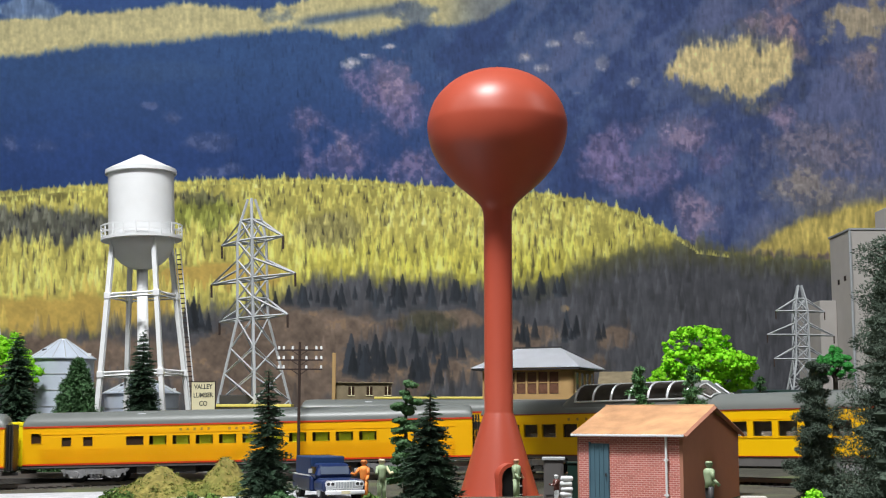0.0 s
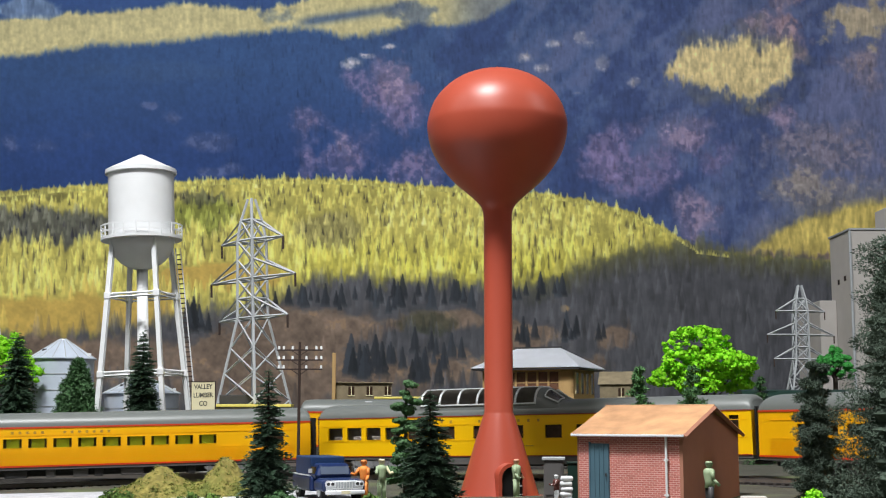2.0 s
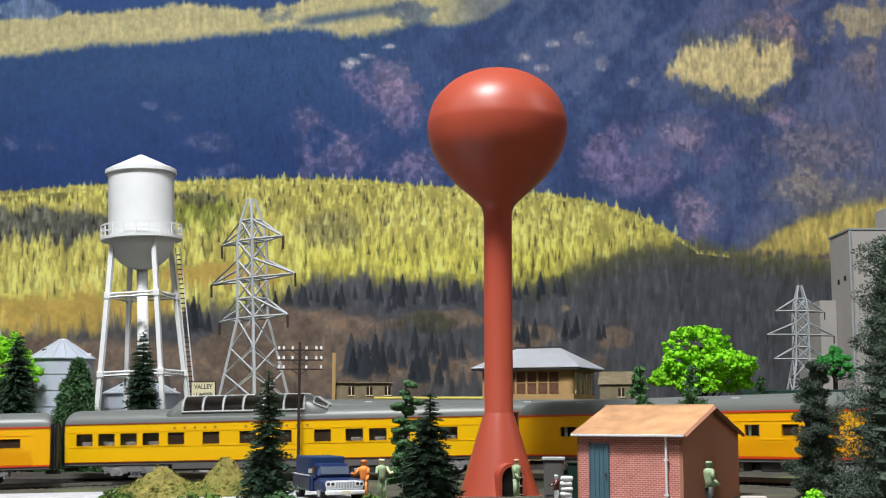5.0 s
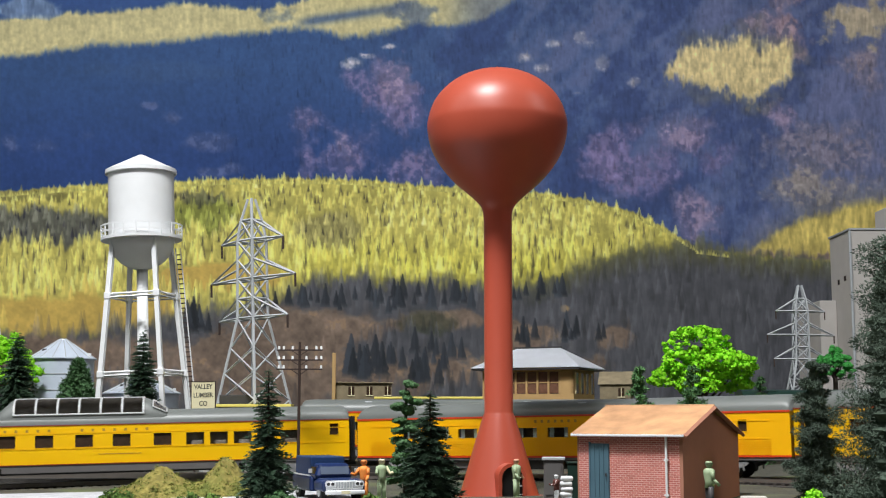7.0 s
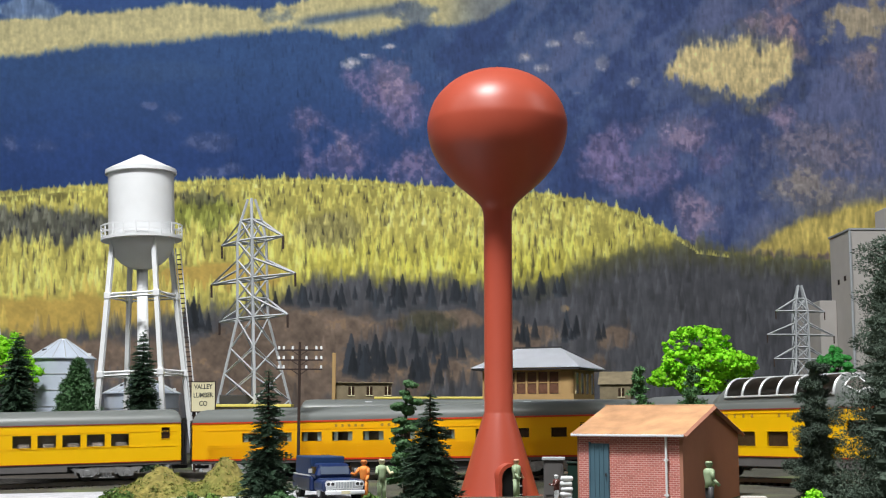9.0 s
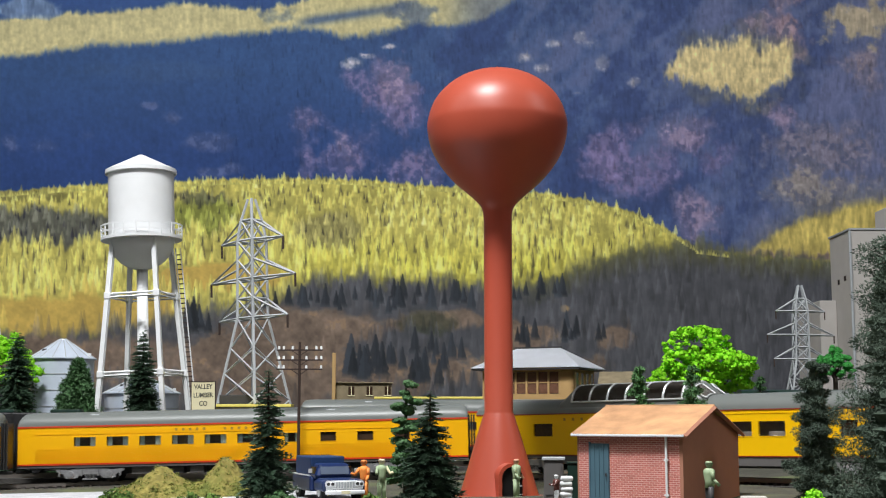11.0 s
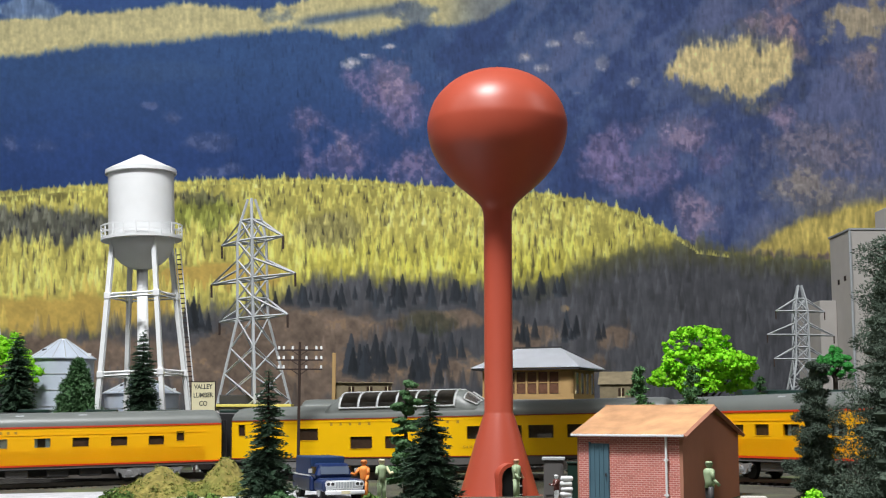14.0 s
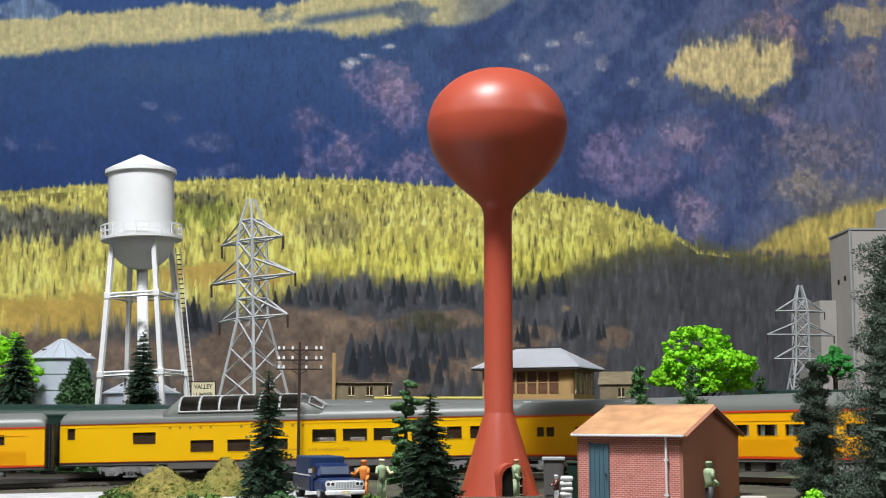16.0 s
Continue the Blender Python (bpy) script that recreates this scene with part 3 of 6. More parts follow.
def build_side(parent, windows, sgn, fluted):
    """One side wall with its window openings cut through, and its ribs, stripes and lettering."""
    wall, thick = SIDE, 0.0012
    paint = M_YELLOW if fluted else M_LEMON
    bm = bmesh.new()

    def slab(x0, x1, z0, z1):
        box(bm, x0, x1, min(sgn * wall, sgn * (wall - thick)), max(sgn * wall, sgn * (wall - thick)), z0, z1)

    lo, hi = min(w[2] for w in windows), max(w[3] for w in windows)
    slab(-HALF, HALF, SILL, lo)
    slab(-HALF, HALF, hi, EAVE)
    x = -HALF
    for x0, x1, z0, z1, _ in sorted(windows):
        if x0 > x:
            slab(x, x0, lo, hi)
        if z0 > lo:
            slab(x0, x1, lo, z0)
        if z1 < hi:
            slab(x0, x1, z1, hi)
        x = max(x, x1)
    slab(x, HALF, lo, hi)
    side = part("side_wall", bm, paint, parent, "yellow painted side wall")
    bm = bmesh.new()
    out = sgn * (wall + 0.00026)
    low_row = any(w[2] < 0.02 for w in windows)
    ribs = [(0.0372, 0.0003)] if low_row else [(0.0338, 0.0004), (0.0232, 0.0004)]
    ribs = ribs + ([(0.0216 - 0.00125 * i, 0.00035) for i in range(7)] if fluted else [])
    for z, h in ribs:
        a = 0.012 if fluted else 0.003
        box(bm, -HALF + a, HALF - a, min(sgn * wall, out), max(sgn * wall, out), z - h / 2, z + h / 2)
    part("rib", bm, paint, side)
    for nm, z0, z1, m in (("upper_stripe", EAVE - (0.0009 if fluted else 0.0004), EAVE + 0.0002, M_STRIPE if fluted else M_DARKSTRIPE), ("lower_stripe", SILL, SILL + (0.0011 if fluted else 0.0006), M_STRIPE if fluted else M_DARKSTRIPE)):
        o2 = sgn * (wall + 0.00035)
        part(nm, boxed(-HALF, HALF, min(sgn * wall, o2), max(sgn * wall, o2), z0, z1), m, side, "thin scarlet stripe")
    # letterboard: plain bars
    o2 = sgn * (wall + 0.0002)
    for i in list(range(5)) + list(range(7, 14)):
        xx = -0.047 + i * 0.0049 if fluted else -0.079 + i * 0.0073
        part("letter_bar", boxed(xx, xx + 0.0017, min(sgn * wall, o2), max(sgn * wall, o2), 0.0348, 0.0366), M_LETTER, side, "dark illegible letter")
    if not fluted:
        part("name_bar", boxed(-0.016, 0.0130, min(sgn * wall, o2), max(sgn * wall, o2), 0.0190, 0.0194), M_LETTER, side, "dark illegible name bar")
    for x0, x1, z0, z1, kind in windows:
        yg = sgn * (wall - 0.0009)
        pane = part("window_pane", boxed(x0, x1, min(yg, yg - sgn * 0.0003), max(yg, yg - sgn * 0.0003), z0, z1), M_PANE if kind in "rbs" else M_DARKWIN, side)
        if kind in "rbs":
            pane.visible_shadow = False
            yb = sgn * (wall - 0.0022)
            w = x1 - x0
            ys = sgn * (wall - 0.0032)
            drawn = {"r": (), "b": ((0.0, 0.20), (0.70, 1.0)), "s": ((0.16, 0.86),)}[kind]
            for a, b in drawn:
                part("blind", boxed(x0 + a * w, x0 + b * w, min(ys, ys - sgn * 0.0004), max(ys, ys - sgn * 0.0004), z0 - 0.0005, z1 + 0.0006), M_SHADE if kind == "s" else M_BLIND, pane, "yellow-green window shade" if kind == "s" else "pale blue window blind")
            if not drawn:
                part("seat", boxed(x0 + 0.3 * w, x0 + 0.9 * w, min(yb, yb - sgn * 0.004), max(yb, yb - sgn * 0.004), z0 - 0.003, z0 + 0.3 * (z1 - z0), 0.0004), M_SEAT, pane, "tan seat back seen through the glass")
        bm = bmesh.new()
        ya, yb = sorted((sgn * (wall + 0.00025), sgn * (wall - 0.0008)))
        e = 0.0004
        box(bm, x0 - e, x0, ya, yb, z0 - e, z1 + e)
        box(bm, x1, x1 + e, ya, yb, z0 - e, z1 + e)
        box(bm, x0, x1, ya, yb, z0 - e, z0)
        box(bm, x0, x1, ya, yb, z1, z1 + e)
        part("window_frame", bm, paint, pane)
    return side


FRAME_HALF = ((0.0, 0.0058), (0.0045, 0.0058), (0.0075, 0.0050), (0.0092, 0.0034), (0.0178, 0.0034), (0.0186, 0.0060), (0.0228, 0.0074), (0.0244, 0.0090), (0.0226, 0.0098), (0.0160, 0.0090), (0.0100, 0.0098), (0.0, 0.0098))


def build_truck(parent, x):
    tr = part("bogie", boxed(x - 0.006, x + 0.006, -0.0136, 0.0136, 0.006, 0.0095, 0.0006), M_UNDER, parent, "dark bogie bolster")
    outline = list(FRAME_HALF) + [(-a, z) for a, z in reversed(FRAME_HALF[1:-1])]
    for s in (-1, 1):
        y0, y1 = (-0.0166, -0.0150) if s < 0 else (0.0150, 0.0166)
        bm = bmesh.new()
        near, far = ([bm.verts.new((x + a, y, z)) for a, z in outline] for y in (y0, y1))
        bm.faces.new(near)
        bm.faces.new(list(reversed(far)))
        for i in range(len(outline)):
            k = (i + 1) % len(outline)
            bm.faces.new((near[i], near[k], far[k], far[i]))
        bmesh.ops.recalc_face_normals(bm, faces=bm.faces)
        out = y0 if s < 0 else y1
        for dx in (-0.0135, 0.0135):
            rod(bm, (x + dx, out - s * 0.0006, 0.0056), (x + dx, out + s * 0.0010, 0.0056), 0.0027, 16, 0.0022)
            rod(bm, (x + dx, out + s * 0.0010, 0.0056), (x + dx, out + s * 0.0014, 0.0056), 0.0011, 10)
            box(bm, x + dx - 0.0036, x + dx + 0.0036, min(out, out + s * 0.0007), max(out, out + s * 0.0007), 0.0030, 0.0038, 0.0002)
        for dx in (-0.0215, -0.0058, 0.0058, 0.0215):
            rod(bm, (x + dx, out + s * 0.0004, 0.0046), (x + dx, out + s * 0.0004, 0.0092), 0.0007, 8)
        part("side_frame", bm, M_TRUCK, tr, "silver-grey cast bogie side frame")
        bm = bmesh.new()
        for k in range(-1, 2):
            for h in range(5):
                z = 0.0030 + 0.0007 * h
                rod(bm, (x + k * 0.0025, (y0 + y1) / 2, z), (x + k * 0.0025, (y0 + y1) / 2, z + 0.0004), 0.0011, 10)
        box(bm, x - 0.0052, x + 0.0052, y0, y1, 0.0018, 0.0030, 0.0004)
        part("spring_pack", bm, M_TRUCK, tr, "silver-grey spring pack")
    for dx in (-0.0135, 0.0135):
        bm = bmesh.new()
        for s in (-1, 1):
            rod(bm, (x + dx, s * 0.0098, 0.0052), (x + dx, s * 0.0074, 0.0052), 0.0052, 20, 0.0056)
        rod(bm, (x + dx, -0.0098, 0.0052), (x + dx, 0.0098, 0.0052), 0.0012, 8)
        part("wheelset", bm, M_UNDER, tr, "dark metal wheels on an axle")
    return tr


def build_underside(parent, skirt, rng):
    bm = bmesh.new()
    box(bm, -HALF + 0.002, HALF - 0.002, -0.0160, 0.0160, 0.0100, 0.0124)
    box(bm, -0.086, 0.086, -0.004, 0.004, 0.0055, 0.0100)
    part("underframe", bm, M_UNDER, parent, "black underframe")
    part("sill_band", boxed(-HALF, HALF, -SIDE + 0.0002, SIDE - 0.0002, 0.0106, SILL), M_SKIRT, parent, "grey painted sill band")
    if skirt:
        part("skirt", boxed(-0.080, 0.080, -SIDE + 0.0002, -SIDE + 0.0012, 0.0072, 0.0106), M_SKIRT, parent, "grey painted skirt")
        part("skirt", boxed(-0.080, 0.080, SIDE - 0.0012, SIDE - 0.0002, 0.0072, 0.0106), M_SKIRT, parent, "grey painted skirt")
    if not skirt:
        x = -0.078
        while x < 0.072:
            w = rng.choice((0.010, 0.015, 0.020, 0.006))
            part("equipment_box", boxed(x, x + w, -0.0150, -0.006, 0.0050, 0.0106, 0.0005), rng.choice((M_SKIRT, M_UNDER, M_SKIRT)), parent, "underfloor equipment box")
            part("equipment_box", boxed(x, x + w, 0.006, 0.0150, 0.0050, 0.0106, 0.0005), M_UNDER, parent)
            x += w + rng.choice((0.004, 0.007, 0.012))
    for x in (-0.107, 0.107):
        build_truck(parent, x)


def build_ends(parent, bright=False):
    for s in (-1, 1):
        x0, x1 = sorted((s * HALF, s * (HALF - 0.0012)))
        end = part("end_wall", boxed(x0, x1, -SIDE + 0.0012, SIDE - 0.0012, SILL, EAVE), M_YELLOW, parent)
        bm = bmesh.new()
        # solid block, painted brighter than the coach, stands in for the lit end wall
        if bright and s < 0:
            box(bm, -HALF - 0.0084, -HALF - 0.0002, -0.0160, 0.0160, 0.0120, 0.0400, 0.0004)
            box(bm, -HALF - 0.0086, -HALF - 0.0002, -0.0164, 0.0164, 0.0400, 0.0432, 0.0005)
        else:
            for k in range(3):
                a, b = sorted((s * (HALF + 0.0002 + 0.0018 * k), s * (HALF + 0.0014 + 0.0018 * k)))
                box(bm, a, b, -0.0115, 0.0115, 0.0100, 0.0415)
        part("diaphragm", bm, M_BRIGHTYELLOW if bright and s < 0 else M_BLACK, end, "bright yellow block for the lit end wall" if bright and s < 0 else "black rubber diaphragm")
        a, b = sorted((s * (HALF - 0.004), s * (HALF + 0.0068)))
        part("coupler", boxed(a, b, -0.0013, 0.0013, 0.0066, 0.0090, 0.0004), M_UNDER, end, "black coupler")


def build_dome(parent, x0, x1):
    """Raised glazed dome between x0 and x1, with a sloped tail and nose and pale ribs."""
    top = 0.0576
    w0 = SIDE - 0.0008

    def sect(k, n=9):
        out = []
        for i in range(n):
            a = math.pi / 2 * i / (n - 1)
            out.append((w0 * math.cos(a) ** 0.62 if i < n - 1 else 0.0, EAVE + 0.002 + k * (top - EAVE - 0.002) * math.sin(a) ** 0.85))
        return [(-o, z) for o, z in out] + [(o, z) for o, z in reversed(out[:-1])]

    bm = bmesh.new()
    rows = []
    for x, k in ((x0 - 0.012, 0.42), (x0 - 0.006, 0.74), (x0 - 0.002, 0.96), (x0 + 0.002, 1.0), (x1 - 0.002, 1.0), (x1 + 0.002, 0.985), (x1 + 0.005, 0.90), (x1 + 0.0175, 0.38)):
        rows.append([bm.verts.new((x, y, z)) for y, z in sect(k)])
    for p, q in zip(rows, rows[1:]):
        for i in range(len(p) - 1):
            bm.faces.new((p[i], q[i], q[i + 1], p[i + 1]))
    for r in (rows[0], list(reversed(rows[-1]))):
        bm.faces.new(r)
    bmesh.ops.recalc_face_normals(bm, faces=bm.faces)
    dome = part("dome", bm, M_ROOF, parent, "grey raised observation dome", smooth=True)
    n = 6
    step_x = (x1 - x0) / n
    prof = [p for p in sect(1.0, 13)]
    lowz = EAVE + 0.0054
    for sgn in (-1, 1):
        arc = [(y * 1.015, z + 0.0002) for y, z in prof if (y * sgn > 0.0045) and z > lowz]
        arc.sort(key=lambda q: q[1])
        for i in range(n):
            a, b = x0 + i * step_x + 0.0009, x0 + (i + 1) * step_x - 0.0009
            bm = bmesh.new()
            va = [bm.verts.new((a, y, z)) for y, z in arc]
            vb = [bm.verts.new((b, y, z)) for y, z in arc]
            for k in range(len(arc) - 1):
                bm.faces.new((va[k], vb[k], vb[k + 1], va[k + 1]))
            bmesh.ops.solidify(bm, geom=bm.faces[:], thickness=0.0003)
            part("dome_pane", bm, M_SMOKED, dome, "smoked curved dome pane", smooth=True)
        for i in range(n + 1):
            bm = bmesh.new()
            xx = x0 + i * step_x
            for (ya, za), (yb, zb) in zip(arc, arc[1:]):
                rod(bm, (xx, ya * 1.01, za), (xx, yb * 1.01, zb), 0.00075, 6)
            part("dome_rib", bm, M_CHROME, dome, "pale silver dome rib")
        bm = bmesh.new()
        for y, z in (arc[0], arc[-1]):
            rod(bm, (x0 - 0.0006, y * 1.01, z), (x1 + 0.0006, y * 1.01, z), 0.0006, 6)
        part("dome_rail", bm, M_CHROME, dome, "pale silver dome rail")
    # raked end panes in pale frames
    a, b = sect(0.86, 13), sect(0.48, 13)
    for sgn in (-1, 1):
        pick = [i for i in range(len(a)) if 0.0012 < a[i][0] * sgn < 0.0150]
        pick.sort(key=lambda i: abs(a[i][0]))
        bm = bmesh.new()
        va = [bm.verts.new((x1 + 0.0068, a[i][0] * 1.01, a[i][1] + 0.0005)) for i in pick]
        vb = [bm.verts.new((x1 + 0.0158, b[i][0] * 1.01, b[i][1] + 0.0005)) for i in pick]
        for k in range(len(pick) - 1):
            bm.faces.new((va[k], vb[k], vb[k + 1], va[k + 1]))
        bmesh.ops.solidify(bm, geom=bm.faces[:], thickness=0.0003)
        pane = part("dome_end_pane", bm, M_SMOKED, dome, "dark raked end pane", smooth=True)
        bm = bmesh.new()
        for row, x, o in ((a, x1 + 0.0066, 0), (b, x1 + 0.0160, 0)):
            for i, k in zip(pick, pick[1:]):
                rod(bm, (x, row[i][0] * 1.015, row[i][1] + 0.0006), (x, row[k][0] * 1.015, row[k][1] + 0.0006), 0.0005, 5)
        for i in (pick[0], pick[-1]):
            rod(bm, (x1 + 0.0066, a[i][0] * 1.015, a[i][1] + 0.0006), (x1 + 0.0160, b[i][0] * 1.015, b[i][1] + 0.0006), 0.0005, 5)
        part("pane_frame", bm, M_CHROME, dome, "pale silver pane frame")


STD, TALL, LOWW = (0.0254, 0.0316), (0.0242, 0.0326), (0.0186, 0.0268)


def win(a, b, kind="d", z=STD):
    return (a / 1000, b / 1000, z[0], z[1], kind)


def build_car(name, label, windows, fluted, dome=None, skirt=False, bright=False, vents=(), seed=1):
    rng = random.Random(seed)
    car = thing(name, pose(0, 0, 0), label, "passenger car", "cars of the yellow train")
    build_roof(car)
    for sgn in (-1, 1):
        build_side(car, windows, sgn, fluted)
    part("interior", boxed(-HALF + 0.003, HALF - 0.003, -0.0105, 0.0105, SILL + 0.0004, EAVE - 0.004), M_INSIDE, car, "brown coach interior")
    build_ends(car, bright)
    build_underside(car, skirt, rng)
    if dome:
        build_dome(car, *dome)
    for x in vents:
        part("roof_vent", boxed(x - 0.003, x + 0.003, -0.0130, -0.0090, 0.0455, 0.0476, 0.0006), M_STEEL, car, "pale roof vent")
    return car


PORT = (0.0277, 0.0345)
W_A = [win(-152.2, -145.0, z=PORT), win(-130.5, -123.7), win(-115.3, -108.5), win(-84.9, -72.5)]
W_A += [win(-68.5 + 16.4 * i, -56.3 + 16.4 * i, "s") for i in range(10)] + [win(117.0, 138.7)]
W_B = [win(-149.8 + 16.1 * i, -137.8 + 16.1 * i, "r", TALL) for i in range(4)] + [win(a, a + 12, "d", TALL) for a in (-83.2, -58.1, -31.6, -6.4, 21.4)]
W_B += [win(43.6 + 16.45 * i, 55.9 + 16.45 * i, "r", TALL) for i in range(5)] + [win(144.2, 150.3, z=(0.0285, 0.0364))]
W_C = [win(-118.2 + 23.0 * i, -103.0 + 23.0 * i, "b") for i in range(6)]
W_C += [win(29.8, 40.2, "b"), win(55.0, 66.0), win(80.9, 92.0), win(106.8, 117.5), win(126.3, 131.7, z=PORT)]
W_D = [win(-152.5, -147.0, z=(0.0288, 0.0366)), win(-105.0, -88.5, "d", (0.0248, 0.0330))] + [win(-63.5 + 26.4 * i, -46.9 + 26.4 * i, z=LOWW) for i in range(3)]
W_D += [win(23.1 + 21.7 * i, 40.2 + 21.7 * i, "r", TALL) for i in range(3)] + [win(93, 109, "r", TALL), win(117.4, 127.7, "d", TALL), win(133.5, 151.0, "d", TALL)]
W_E = [win(-136.3, -129.5), win(-127.2, -119.9), win(-101, -89), win(-78.5, -66)] + [win(-53.7 + 19.0 * i, -40.2 + 19.0 * i, "b") for i in range(9)] + [win(132, 143)]

cars = [
    (-1, build_car("coach", "yellow fluted coach with grey roof and pale blinds", W_C, True, vents=(-0.09, 0.03), seed=2)),
    (0, build_car("coach", "yellow fluted coach with yellow-green window shades", W_A, True, bright=True, vents=(-0.075,), seed=3)),
    (1, build_car("dome_car", "yellow dome car with grey raised dome amidships", W_B, False, dome=(-0.0729, 0.0141), skirt=True, seed=4)),
    (2, build_car("coach", "yellow fluted coach with half-drawn pale blue blinds", W_C, True, vents=(-0.105, 0.020, 0.062), seed=5)),
    (3, build_car("dome_lounge_car", "yellow dome lounge car with low windows under its dome", W_D, False, dome=(-0.0722, 0.0140), skirt=True, seed=6)),
    (4, build_car("coach", "yellow fluted coach with small end windows", W_E, True, vents=(-0.06, 0.07), seed=7)),
    (5, build_car("coach", "yellow fluted coach at the rear of the train", W_C, True, vents=(-0.06,), seed=8)),
]

cu = bpy.data.curves.new("word", "FONT")
cu.body, cu.size, cu.extrude, cu.space_character = "SAN FRANCISCO", 0.0026, 0.00005, 1.55
tmp = bpy.data.objects.new("word", cu)
scene.collection.objects.link(tmp)
bpy.context.view_layer.update()
word_mesh = bpy.data.meshes.new_from_object(tmp.evaluated_get(bpy.context.evaluated_depsgraph_get()))
bpy.data.objects.remove(tmp)
word_mesh.materials.clear()
word_mesh.materials.append(M_LETTER)
ob = new("lettering", word_mesh)
ob.parent = cars[4][1]
ob.matrix_basis = pose(0.0205, -SIDE - 0.00045, 0.0180, 90, 0, 0)
tagged(ob, "dark gold painted car name")


def car_pose(k, t):
    """Both bogies stand on the arc."""
    s = START + k * PITCH - SPEED * t
    a, b = on_arc(s - 0.107), on_arc(s + 0.107)
    d = (b - a).normalized()
    lift = Vector((0, 0, DOME_LIFT if k in (1, 3) else 0))
    return Matrix.Translation((a + b) / 2 + lift) @ pose(0, 0, 0, 0, -math.degrees(math.asin(d.z)), math.degrees(math.atan2(d.y, d.x)))


# ---- the red water tower in the foreground ----
def build_red_tower():
    t = thing("water_tower", pose(0.0327, 0.76, -0.0156) @ Matrix.Diagonal((1.310, 1.310, 1.310, 1)), "glossy red-oxide pedestal water tower with a round tank", "water tower")
    prof = [(0.0, 0.2056), (0.006, 0.2052), (0.0130, 0.2035), (0.0200, 0.2000), (0.0262, 0.1945), (0.0300, 0.1885), (0.0319, 0.1820), (0.0322, 0.1780), (0.0313, 0.1720), (0.0292, 0.1660), (0.0250, 0.1593), (0.0200, 0.1535), (0.0150, 0.1490), (0.0105, 0.1450), (0.0078, 0.1420), (0.0067, 0.1390), (0.0064, 0.1340)]
    # ease the profile
    pts = [Vector((r, z)) for r, z in prof]
    fine = []
    for i in range(len(pts) - 1):
        p0, p1, p2, p3 = pts[max(i - 1, 0)], pts[i], pts[i + 1], pts[min(i + 2, len(pts) - 1)]
        for k in range(4):
            u = k / 4
            q = 0.5 * (2 * p1 + (p2 - p0) * u + (2 * p0 - 5 * p1 + 4 * p2 - p3) * u * u + (3 * p1 - p0 - 3 * p2 + p3) * u ** 3)
            fine.append((max(q.x, 0) * 1.0, q.y))
    part("tank", lathe(bmesh.new(), fine + [(0.0063, 0.1340)], 96), M_RED, t, "glossy red-oxide bulb tank", smooth=True)
    stem = part("pedestal", lathe(bmesh.new(), [(0.0064, 0.1340), (0.0064, 0.0485), (0.0067, 0.0478), (0.0075, 0.0455), (0.0105, 0.0360), (0.0145, 0.0225), (0.0183, 0.0100), (0.0205, 0.0030), (0.0205, 0.001)], 72), M_RED, t, smooth=True)
    part("base_flange", lathe(bmesh.new(), [(0.0170, 0.0122), (0.0206, 0.0120), (0.0212, 0.0114), (0.0212, 0.0090)], 72), M_RED, t, "red flange on the ground", smooth=False)
    bm = bmesh.new()
    rod(bm, (0, 0, 0.2050), (0, 0, 0.2072), 0.0010, 12, 0.0006)
    part("finial", bm, M_RED, t)
    # arched doorway that stands proud of the cone
    bm = bmesh.new()
    n = 14
    outer, inner = [], []
    for i in range(n + 1):
        a = math.pi * i / n
        outer.append((0.0062 * math.cos(a), 0.0205 + 0.0062 * math.sin(a)))
        inner.append((0.0047 * math.cos(a), 0.0205 + 0.0047 * math.sin(a)))
    outer = [(0.0062, 0.003)] + outer + [(-0.0062, 0.003)]
    inner = [(0.0047, 0.003)] + inner + [(-0.0047, 0.003)]
    yf, yb = -0.0205, -0.006
    vo = [[bm.verts.new((x, y, z)) for x, z in outer] for y in (yf, yb)]
    vi = [[bm.verts.new((x, y, z)) for x, z in inner] for y in (yf, yb)]
    for i in range(len(outer) - 1):
        bm.faces.new((vo[0][i], vo[0][i + 1], vo[1][i + 1], vo[1][i]))
        bm.faces.new((vi[0][i + 1], vi[0][i], vi[1][i], vi[1][i + 1]))
        bm.faces.new((vo[0][i], vi[0][i], vi[0][i + 1], vo[0][i + 1]))
    bmesh.ops.recalc_face_normals(bm, faces=bm.faces)
    arch = part("door_arch", bm, M_RED, t, "red arched door surround", smooth=False)
    arch.matrix_basis = pose(0.0, 0, 0, 0, 0, 14)
    # black sheet painted in for the shade of the open doorway
    bm = bmesh.new()
    bm.faces.new([bm.verts.new((x, -0.0192, z)) for x, z in inner])
    bmesh.ops.solidify(bm, geom=bm.faces[:], thickness=0.0006)
    part("doorway_shade", bm, M_BLACK, arch, "black sheet for the shade inside the doorway")
    bm = bmesh.new()
    for i in range(5):
        box(bm, 0.0012, 0.0045, -0.0200, -0.0195, 0.006 + i * 0.0036, 0.0064 + i * 0.0036)
    part("rung", bm, M_CHROME, arch, "pale door bars")


build_red_tower()


